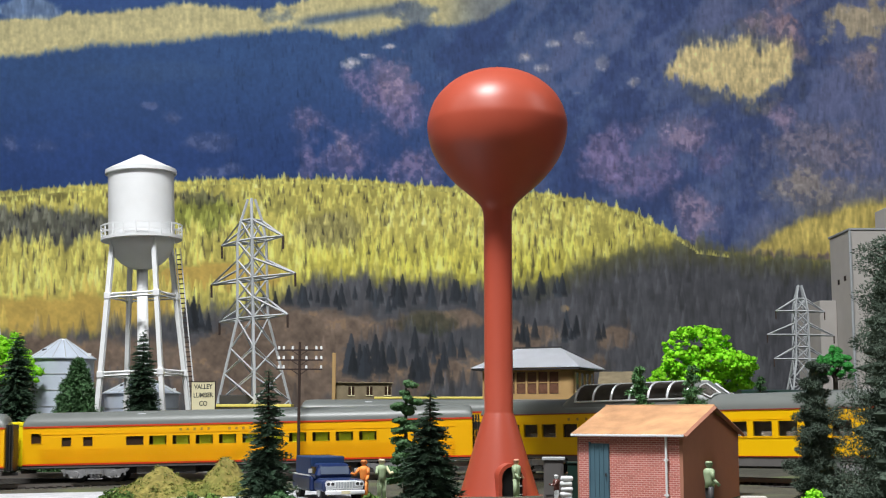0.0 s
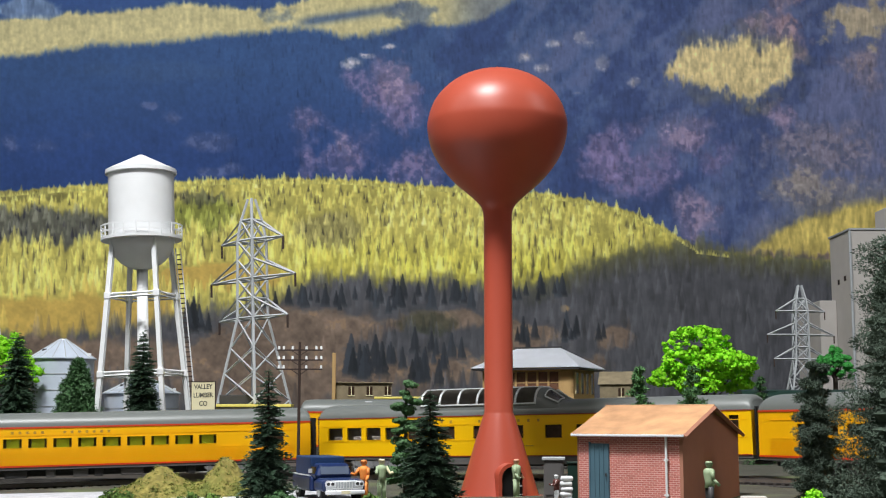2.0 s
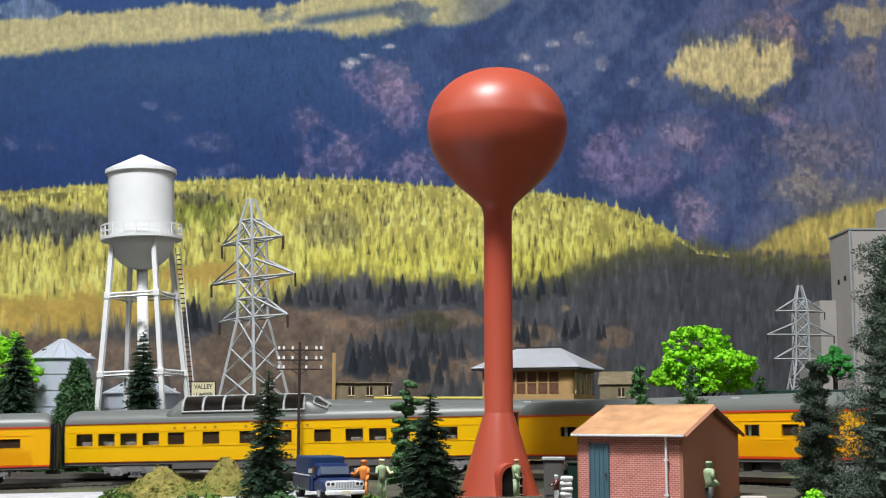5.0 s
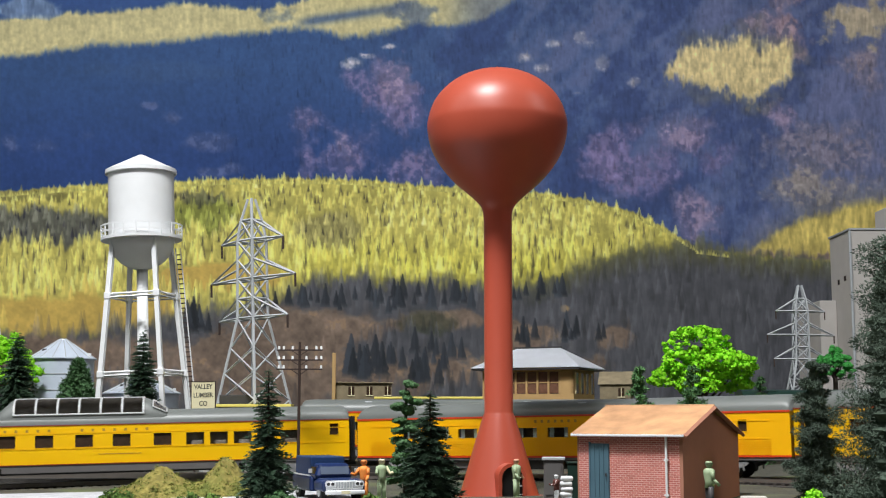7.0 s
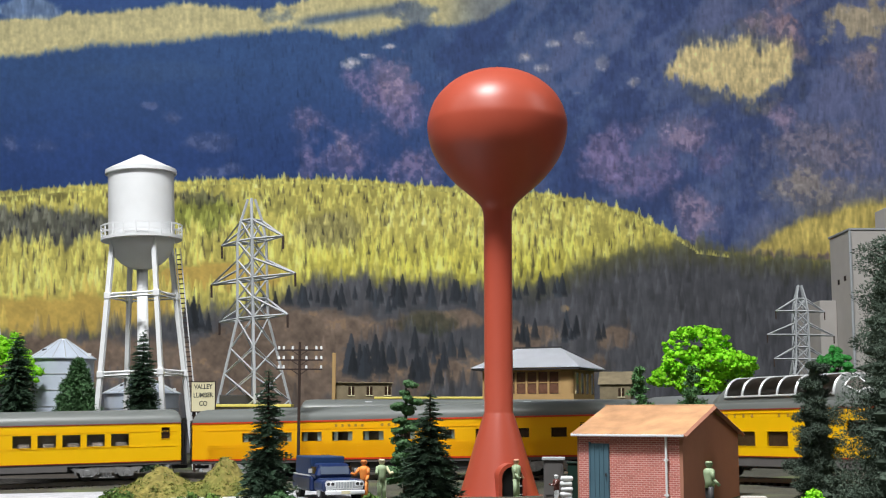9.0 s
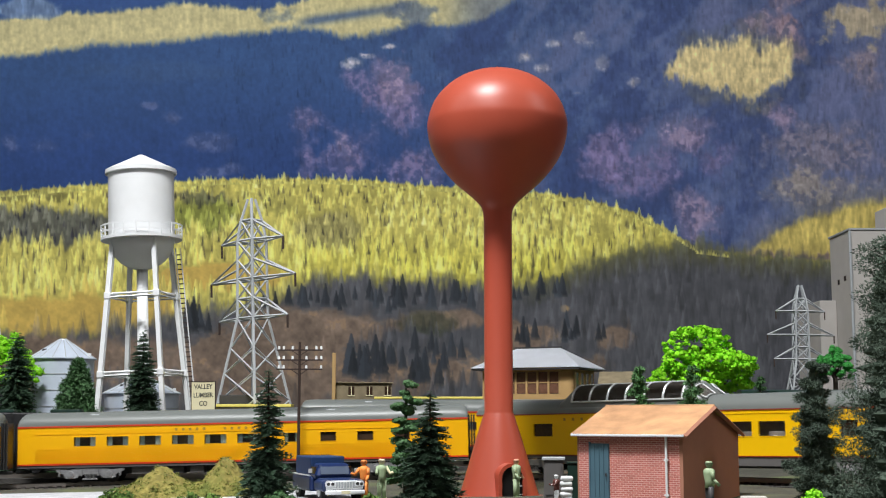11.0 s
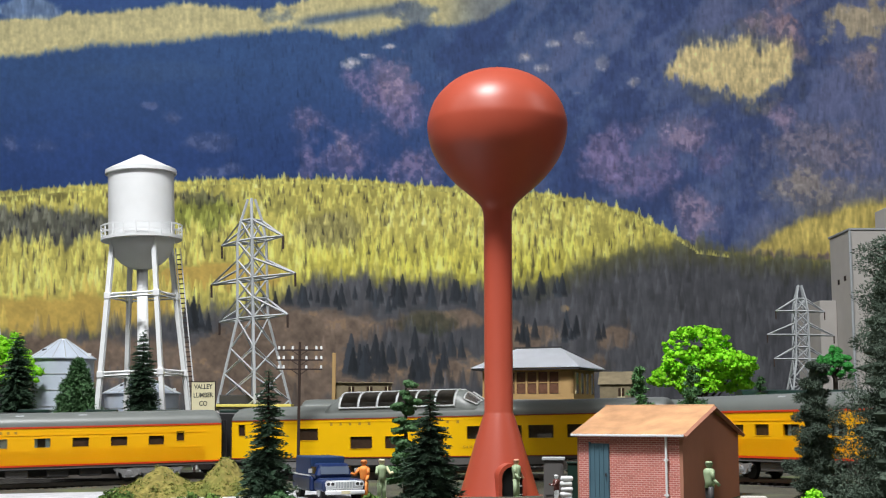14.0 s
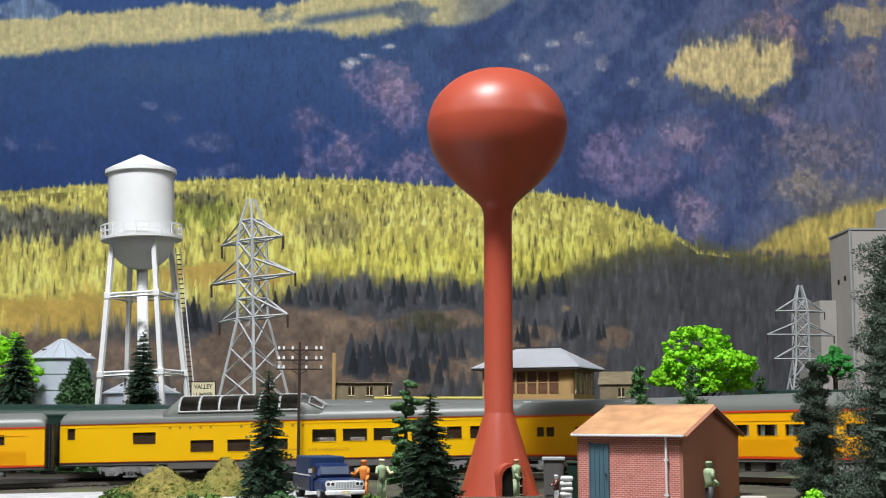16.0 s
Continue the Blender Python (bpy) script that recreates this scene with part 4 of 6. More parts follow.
# ---- the white water tower ----
def build_white_tower():
    t = thing("water_tower", pose(-0.2562, 1.12, -0.002, 0, -2.4, 0), "white four-legged water tower with a conical roof", "water tower")
    part("roof", lathe(bmesh.new(), [(0.0, 0.2780), (0.0022, 0.2777), (0.0308, 0.2636), (0.0310, 0.2602), (0.0288, 0.2600)], 64), M_WHITE, t, "white conical tank roof")
    bowl = [(0.0285, 0.2624), (0.0285, 0.2035)] + [(0.0285 * math.cos(a), 0.2035 - 0.0285 * math.sin(a)) for a in [math.pi / 2 * i / 12 for i in range(1, 12)]] + [(0.0052, 0.1748)]
    part("tank", lathe(bmesh.new(), bowl, 64), M_WHITE, t, "white cylindrical tank with a round bottom", smooth=True)
    part("riser_pipe", rod(bmesh.new(), (0, 0, 0.0), (0, 0, 0.178), 0.0048, 24), M_WHITE, t, "white central riser pipe", smooth=True)
    deck = part("catwalk", lathe(bmesh.new(), [(0.0286, 0.2035), (0.0350, 0.2035), (0.0350, 0.2010), (0.0286, 0.2010), (0.0286, 0.2035)], 64), M_WHITE, t, "white ring catwalk")
    for z in (0.2085, 0.2140):
        part("handrail", lathe(bmesh.new(), [(0.0345, z), (0.0352, z), (0.0352, z - 0.0013), (0.0345, z - 0.0013), (0.0345, z)], 64), M_WHITE, deck)
    for i in range(20):
        a = 2 * math.pi * (i + 0.3) / 20
        part("baluster", rod(bmesh.new(), (0.0349 * math.cos(a), 0.0349 * math.sin(a), 0.2030), (0.0349 * math.cos(a), 0.0349 * math.sin(a), 0.2140), 0.0006, 6), M_WHITE, deck)
    angles = [radians(a) for a in (215, 305, 35, 125)]

    def leg_at(a, z):
        r = 0.0268 + (0.0470 - 0.0268) * (0.195 - z) / 0.195
        return Vector((r * math.cos(a), r * math.sin(a), z))

    for a in angles:
        bm = bmesh.new()
        p, q = leg_at(a, 0.0), leg_at(a, 0.200)
        for off in ((0.0016, 0, 0), (-0.0016, 0, 0)):
            turn = Matrix.Rotation(a, 3, "Z") @ Vector(off)
            rod(bm, p + turn, q + turn, 0.0013, 4)
        rod(bm, p, q, 0.0026, 4)
        part("leg", bm, M_WHITE, t, "white lattice leg")
    for z in (0.0845, 0.1520):
        for a, b in zip(angles, angles[1:] + angles[:1]):
            bm = bmesh.new()
            rod(bm, leg_at(a, z + 0.0014), leg_at(b, z + 0.0014), 0.0011, 4)
            rod(bm, leg_at(a, z - 0.0014), leg_at(b, z - 0.0014), 0.0009, 4)
            part("cross_brace", bm, M_WHITE, t)
        for a in angles:
            part("joint_plate", boxed(*[v for c, h in zip(leg_at(a, z), (0.0029, 0.0029, 0.0030)) for v in (c - h, c + h)], 0.0008), M_WHITE, t)
    bm = bmesh.new()
    a = angles[2]
    for s in (-0.0022, 0.0022):
        rod(bm, leg_at(a, 0.0) + Vector((0.0040 + s, -0.003, 0)), leg_at(a, 0.195) + Vector((0.0070 + s, -0.003, 0)), 0.0006, 6)
    lad = part("ladder", bm, M_WHITE, t, "white ladder with dark rungs")
    for i in range(44):
        bm = bmesh.new()
        z = 0.004 + i * 0.0043
        c = leg_at(a, z) + Vector((0.0040 + 0.003 * z / 0.195, -0.003, 0))
        rod(bm, c - Vector((0.0022, 0, 0)), c + Vector((0.0022, 0, 0)), 0.0006, 5)
        part("rung", bm, M_BROWNPOLE, lad, "dark ladder rung")


build_white_tower()


# ---- lattice pylons ----
def build_pylon(m, k, turn, label, spread=1.0):
    t = thing("pylon", m, label, "pylon", "power pylons")
    levels = [(0.0, 0.0458), (0.058, 0.0310), (0.132, 0.0132), (0.1665, 0.0128), (0.2005, 0.0125), (0.2175, 0.0095), (0.238, 0.0030)]

    def corner(i, z):
        r = float(np.interp(z, [l[0] for l in levels], [l[1] for l in levels]))
        a = radians(turn + 90 * i)
        return Vector((r * math.cos(a), r * math.sin(a), z)) * k

    w = 0.00128 * k ** 0.5
    for i in range(4):
        bm = bmesh.new()
        for (z0, _), (z1, _) in zip(levels, levels[1:]):
            rod(bm, corner(i, z0), corner(i, z1), w, 5)
        part("corner_leg", bm, M_STEEL, t)
    cuts = [0.0, 0.032, 0.060, 0.084, 0.106, 0.132, 0.149, 0.1665, 0.1835, 0.2005, 0.2185, 0.238]
    for i in range(4):
        for z0, z1 in zip(cuts, cuts[1:-1]):
            bm = bmesh.new()
            rod(bm, corner(i, z0), corner(i + 1, z1), w * 0.62, 4)
            rod(bm, corner(i + 1, z0), corner(i, z1), w * 0.62, 4)
            if round(z1, 3) in (0.132, 0.167, 0.2, 0.201, 0.149, 0.184, 0.218, 0.219):
                rod(bm, corner(i, z1), corner(i + 1, z1), w * 0.8, 4)
            part("lattice_brace", bm, M_STEEL, t)
    for z, reach, up in ((0.132, 0.0405, 0.017), (0.1665, 0.0500, 0.017), (0.2005, 0.0366, 0.018)):
        for s in (-1, 1):
            tip = Vector((s * reach * spread, 0, z)) * k
            bm = bmesh.new()
            for i in range(4):
                c = corner(i, z)
                if c.x * s > -0.002:
                    rod(bm, c, tip, w * 0.8, 4)
                    rod(bm, corner(i, z + up), tip, w * 0.8, 4)
            arm = part("cross_arm", bm, M_STEEL, t)
            part("insulator", rod(bmesh.new(), tip, tip - Vector((0, 0, 0.0115 * k)), 0.0010 * k, 8), M_BROWNPOLE, arm, "brown hanging insulator")
    return t


build_pylon(pose(-0.1618, 1.12, -0.001, 0, -2.4, -35), 1.0, 45, "tall grey lattice power pylon beside the lumber sign")
build_pylon(pose(0.3600, 1.30, 0.010, 0, 0.7, 3), 0.705, 42, "smaller grey lattice power pylon by the grain elevator", 0.97)


# ---- farm bins ----
def build_bin(x, y, r, eave, apex, label):
    g = ground_height(x, y)
    t = thing("grain_bin", pose(x, y, g), label, "grain bin", "corrugated grain bins")
    prof, z = [], 0.0
    while z < eave - g - 0.0005:
        prof += [(r, z), (r + 0.00035, z + 0.0006)]
        z += 0.0012
    part("wall", lathe(bmesh.new(), prof + [(r, eave - g)], 56), M_CORRUGATED, t, "corrugated galvanised bin wall", smooth=True)
    for i in range(1, int((eave - g) / 0.0152) + 1):
        zz = eave - g - i * 0.0152
        part("hoop", lathe(bmesh.new(), [(r + 0.0004, zz), (r + 0.0009, zz), (r + 0.0009, zz + 0.0005), (r + 0.0004, zz + 0.0005)], 56), M_STEEL, t)
    roof = part("roof", lathe(bmesh.new(), [(r + 0.0025, eave - g - 0.0004), (r + 0.0025, eave - g + 0.0004), (0.004, apex - g - 0.001), (0.0035, apex - g), (0.0, apex - g)], 56), M_CORRUGATED, t, "grey conical bin roof")
    for i in range(16):
        a = 2 * math.pi * i / 16
        part("roof_rib", rod(bmesh.new(), ((r + 0.002) * math.cos(a), (r + 0.002) * math.sin(a), eave - g + 0.0006), (0.004 * math.cos(a), 0.004 * math.sin(a), apex - g - 0.0007), 0.0004, 4), M_STEEL, roof)
    part("hatch", boxed(-r * 0.42 - 0.002, -r * 0.42 + 0.002, -r * 0.5 - 0.0016, -r * 0.5 + 0.0016, eave - g + (apex - eave) * 0.36, eave - g + (apex - eave) * 0.36 + 0.0022), M_UNDER, roof, "small dark roof hatch")
    part("vent", rod(bmesh.new(), (r * 0.93, -0.006, eave - g + 0.001), (r * 0.93, -0.006, eave - g + 0.0055), 0.0015, 10), M_WHITE, roof, "white roof vent")


build_bin(-0.3688, 1.25, 0.0300, 0.1009, 0.1206, "tall galvanised grain bin with a conical roof")
build_bin(-0.3070, 1.32, 0.0370, 0.0690, 0.0880, "low galvanised grain bin behind the white tower")


# ---- lumber company sign ----
def build_sign():
    t = thing("sign", pose(-0.1930, 1.05, 0.0, 0, -1.2, 1.5), "cream lumber company sign board with black letters", "sign")
    board = part("board", boxed(-0.0094, 0.0094, -0.0008, 0.0008, 0.0500, 0.0735), M_CREAM, t)
    bm = bmesh.new()
    for x0, x1, z0, z1 in ((-0.0100, 0.0100, 0.0735, 0.0741), (-0.0100, 0.0100, 0.0494, 0.0500), (-0.0100, -0.0094, 0.05, 0.0735), (0.0094, 0.0100, 0.05, 0.0735)):
        box(bm, x0, x1, -0.0011, 0.0010, z0, z1)
    part("frame", bm, M_BROWNPOLE, board, "thin dark frame")
    for x in (-0.0075, 0.0075):
        part("post", boxed(x - 0.001, x + 0.001, 0.0010, 0.0028, -0.003, 0.072), M_BROWNPOLE, t, "dark wooden post")
    for i, word in enumerate(("VALLEY", "LUMBER", "CO")):
        cu = bpy.data.curves.new("word", "FONT")
        cu.body, cu.size, cu.align_x, cu.extrude, cu.offset = word, 0.0053, "CENTER", 0.00008, 0.00008
        tmp = bpy.data.objects.new("word", cu)
        scene.collection.objects.link(tmp)
        bpy.context.view_layer.update()
        me = bpy.data.meshes.new_from_object(tmp.evaluated_get(bpy.context.evaluated_depsgraph_get()))
        bpy.data.objects.remove(tmp)
        me.materials.clear()
        me.materials.append(M_INK)
        ob = new("lettering", me)
        ob.parent = board
        ob.matrix_basis = pose(0, -0.0009, 0.0680 - i * 0.0068, 90, 0, 0) @ Matrix.Diagonal((0.82, 1, 1, 1))
        tagged(ob, "black painted letters")


build_sign()


# ---- telegraph pole ----
def build_telegraph_pole():
    g = ground_height(-0.100, 0.900) - 0.003
    t = thing("telegraph_pole", pose(-0.1000, 0.900, g), "dark brown telegraph pole with pale insulators", "telegraph pole")
    part("pole", rod(bmesh.new(), (0, 0, -0.002), (0, 0, 0.0973 - g), 0.0012, 10, 0.0009), M_BROWNPOLE, t)
    for i, (z, w) in enumerate(((0.0915, 0.0160), (0.0846, 0.0160), (0.0782, 0.0160))):
        z -= g
        arm = part("cross_arm", boxed(-w, w, -0.0014, -0.0004, z - 0.0005, z + 0.0005), M_BROWNPOLE, t)
        for k, x in enumerate((-0.0143, -0.0110, -0.0048, 0.0048, 0.0117, 0.0151)):
            if i == 2 and k in (2, 4):
                continue
            bm = bmesh.new()
            rod(bm, (x, -0.0009, z), (x, -0.0009, z + 0.0008), 0.0003, 6)
            rod(bm, (x, -0.0009, z + 0.0006), (x, -0.0009, z + 0.0028), 0.00095, 10, 0.0007)
            part("insulator", bm, M_INSUL, arm, "pale glass insulator")
        for s in (-1, 1):
            part("brace", rod(bmesh.new(), (s * 0.006, -0.001, z), (0, -0.001, z - 0.004), 0.0003, 5), M_BROWNPOLE, arm)


build_telegraph_pole()


# ---- signal tower house beyond the tracks ----
def build_signal_house():
    t = thing("signal_house", pose(0.0870, 1.175, 0.0, 0, 0, -24), "tan signal house with a light grey hipped roof", "signal house")
    w, d, zb, ze = 0.043, 0.030, 0.058, 0.0888
    bm = bmesh.new()
    box(bm, -w, w, -d, d, 0.0, zb)
    lower = part("lower_storey", bm, M_TAN, t, "tan boarded lower storey")
    bm = bmesh.new()
    box(bm, -w, w, -d, d, zb, 0.0655)
    box(bm, -w, w, -d, d, 0.0850, ze)
    part("upper_wall", bm, M_TAN, t, "tan boarded upper wall")
    part("room", boxed(-w + 0.002, w - 0.002, -d + 0.002, d - 0.002, 0.0655, 0.0850), M_INSIDE, t, "brown interior behind glass")
    n = 7
    for i in range(n + 1):
        x = -w + 0.001 + i * (2 * w - 0.002 - 0.012) / n
        for y in (-d + 0.001, d - 0.001):
            part("mullion", boxed(x - 0.0009, x + 0.0009, y - 0.0009, y + 0.0009, 0.0655, 0.0850), M_TAN, t, "tan wooden window post")
    for y in (-d, d):
        part("corner_panel", boxed(w - 0.012, w, min(y, y * 0.96), max(y, y * 0.96), 0.0655, 0.0850), M_TAN, t)
        for i in range(n):
            x = -w + 0.001 + (i + 0.5) * (2 * w - 0.014) / n
            win_ = part("window", boxed(x - 0.0044, x + 0.0044, y * 0.95 - 0.0004, y * 0.95 + 0.0004, 0.0660, 0.0845), M_BROWNWIN, t, "brown-tinted window")
            part("sash_bar", boxed(x - 0.0044, x + 0.0044, y * 0.965 - 0.0004, y * 0.965 + 0.0004, 0.0750, 0.0758), M_TAN, win_)
    for i in range(4):
        y = -d + 0.006 + i * 0.0145
        win_ = part("window", boxed(w - 0.0012, w + 0.0002, y, y + 0.0075, 0.0660, 0.0840), M_DARKWIN, t, "dark side window")
        part("window_frame", boxed(w - 0.001, w + 0.0006, y - 0.0010, y, 0.0650, 0.0850), M_CREAM, win_)
    for i in range(5):
        y = -d + i * 0.0145
        part("pier", boxed(w - 0.0025, w, y, min(y + 0.0055, d), 0.0655, 0.0850), M_TAN, t)
    o = 0.0085
    bm = bmesh.new()
    e = [bm.verts.new(p) for p in ((-w - o, -d - o, ze), (w + o, -d - o, ze), (w + o, d + o, ze), (-w - o, d + o, ze))]
    r = [bm.verts.new(p) for p in ((-w + 0.022, 0, 0.1075), (w - 0.022, 0, 0.1075))]
    for f in ((e[0], e[1], r[1], r[0]), (e[1], e[2], r[1]), (e[2], e[3], r[0], r[1]), (e[3], e[0], r[0])):
        bm.faces.new(f)
    bmesh.ops.solidify(bm, geom=bm.faces[:], thickness=0.0012)
    roof = part("roof", bm, M_GALVROOF, t, "light grey hipped sheet roof")
    part("soffit", boxed(-w - o + 0.001, w + o - 0.001, -d - o + 0.001, d + o - 0.001, ze - 0.0020, ze - 0.0006), M_UNDER, roof, "dark soffit")
    part("ridge_cap", boxed(-w + 0.020, w - 0.020, -0.0012, 0.0012, 0.1076, 0.1086), M_UNDER, roof)


build_signal_house()


def build_small_house(name, m, w, d, h, ridge, wall_m, roof_m, label, windows):
    t = thing(name, m, label, "house", "small far houses")
    bm = bmesh.new()
    box(bm, -w, w, -d, d, 0, h)
    body = part("wall", bm, wall_m, t)
    for x in windows:
        wn = part("window", boxed(x - 0.0030, x + 0.0030, -d - 0.0004, -d + 0.0004, h - 0.0120, h - 0.0035), M_DARKWIN, body, "small dark window")
        part("window_frame", boxed(x - 0.0003, x + 0.0003, -d - 0.0008, -d - 0.0004, h - 0.0120, h - 0.0035), M_CREAM, wn)
        part("sill", boxed(x - 0.0036, x + 0.0036, -d - 0.0010, -d, h - 0.0128, h - 0.0120), M_CREAM, wn)
    bm = bmesh.new()
    a, b = w + 0.002, d + 0.002
    v = [bm.verts.new(p) for p in ((-a, -b, h), (a, -b, h), (a, b, h), (-a, b, h), (-a, 0, ridge), (a, 0, ridge))]
    for f in ((0, 1, 5, 4), (2, 3, 4, 5), (1, 2, 5), (3, 0, 4), (3, 2, 1, 0)):
        bm.faces.new([v[i] for i in f])
    part("roof", bm, roof_m, t)
    return t


ruin = build_small_house("stone_ruin", pose(-0.0800, 1.30, 0.0, 0, 0, 4), 0.0280, 0.014, 0.0790, 0.0800, M_WEATHERED, M_WEATHERED, "weathered tan stone house with small windows", (-0.012, 0.006, 0.024))
rng = random.Random(77)
for i in range(11):
    x, hh = -0.0275 + 0.0055 * i, 0.0004 + 0.0014 * rng.random()
    part("stone", boxed(x - 0.0030, x + 0.0026 * rng.random(), -0.0165, -0.0125 + 0.002 * rng.random(), 0.0785, 0.0788 + hh, 0.0007), M_WEATHERED, ruin)
build_small_house("cottage", pose(0.1720, 1.28, 0.0, 0, 0, -14), 0.0150, 0.015, 0.0770, 0.0900, M_WEATHERED, M_WEATHERED, "small grey cottage with a grey pitched roof", (0.006,))
build_small_house("barn", pose(-0.4900, 1.32, 0.0, 0, 0, 24), 0.030, 0.030, 0.1240, 0.1480, M_TAN, M_GALVROOF, "tan barn with a pale sheet roof", (-0.02,))
t = thing("gate_post", pose(-0.1080, 1.28, 0.0), "plain tan wooden post", "post")
part("shaft", boxed(-0.0017, 0.0017, -0.0017, 0.0017, -0.002, 0.1085, 0.0003), M_TAN, t)


# ---- grain elevator ----
def build_elevator():
    t = thing("grain_elevator", pose(0, 0, 0), "tall plain grey concrete grain elevator", "grain elevator")
    body = part("head_house", boxed(0.4790, 0.650, 1.50, 1.58, 0.0, 0.2640, 0.001), M_CONCRETE, t)
    part("parapet", boxed(0.4775, 0.651, 1.4985, 1.581, 0.2640, 0.2660), M_STEEL, body, "grey roof edge")
    part("annex", boxed(0.4580, 0.4785, 1.56, 1.66, 0.0, 0.1860, 0.001), M_CONCRETE, t, "lower concrete annex")
    part("penthouse", boxed(0.5330, 0.610, 1.53, 1.57, 0.2660, 0.2960, 0.001), M_CONCRETE, t, "pale rooftop penthouse")
    for x, z in ((0.5065, 0.2280), (0.5460, 0.2280), (0.5065, 0.150)):
        wn = part("window", boxed(x, x + 0.0065, 1.4992, 1.5004, z, z + 0.0060), M_DARKWIN, body, "small dark window")
        part("window_frame", boxed(x - 0.0006, x + 0.0071, 1.4988, 1.4992, z - 0.0008, z), M_STEEL, wn)
    for y, z in ((1.52, 0.2060), (1.545, 0.2040)):
        part("window", boxed(0.4785, 0.4794, y, y + 0.007, z, z + 0.0060), M_DARKWIN, body, "small dark window")
    part("downpipe", rod(bmesh.new(), (0.4782, 1.498, 0.0), (0.4782, 1.498, 0.2630), 0.0016, 8), M_STEEL, body, "grey corner pipe")


build_elevator()


# ---- brick shed ----
def brick_mat():
    m = bpy.data.materials.new("red_brick_courses")
    m.use_nodes = True
    nt = m.node_tree
    b = nt.nodes["Principled BSDF"]
    b.inputs["Roughness"].default_value = 0.8
    co = nt.nodes.new("ShaderNodeTexCoord")
    mp = nt.nodes.new("ShaderNodeMapping")
    mp.inputs["Rotation"].default_value = (radians(90), 0, 0)
    br = nt.nodes.new("ShaderNodeTexBrick")
    br.inputs["Scale"].default_value = 1.0
    br.inputs["Brick Width"].default_value, br.inputs["Row Height"].default_value, br.inputs["Mortar Size"].default_value = 0.0026, 0.00095, 0.00013
    br.inputs["Color1"].default_value, br.inputs["Color2"].default_value = (*srgb(218, 128, 116), 1), (*srgb(200, 110, 98), 1)
    br.inputs["Mortar"].default_value = (*srgb(238, 192, 182), 1)
    nz = nt.nodes.new("ShaderNodeTexNoise")
    nz.inputs["Scale"].default_value = 90
    mx = nt.nodes.new("ShaderNodeMix")
    mx.data_type, mx.blend_type = "RGBA", "MULTIPLY"
    mx.inputs["Factor"].default_value = 0.35
    bp = nt.nodes.new("ShaderNodeBump")
    bp.inputs["Strength"].default_value, bp.inputs["Distance"].default_value, bp.invert = 0.6, 0.0002, True
    for a, c in ((co.outputs["Object"], mp.inputs["Vector"]), (mp.outputs[0], br.inputs["Vector"]), (co.outputs["Object"], nz.inputs["Vector"]), (br.outputs["Color"], mx.inputs["A"]), (nz.outputs["Fac"], mx.inputs["B"]), (mx.outputs["Result"], b.inputs["Base Color"]), (br.outputs["Fac"], bp.inputs["Height"]), (bp.outputs[0], b.inputs["Normal"])):
        nt.links.new(a, c)
    return m


M_BRICKS = brick_mat()


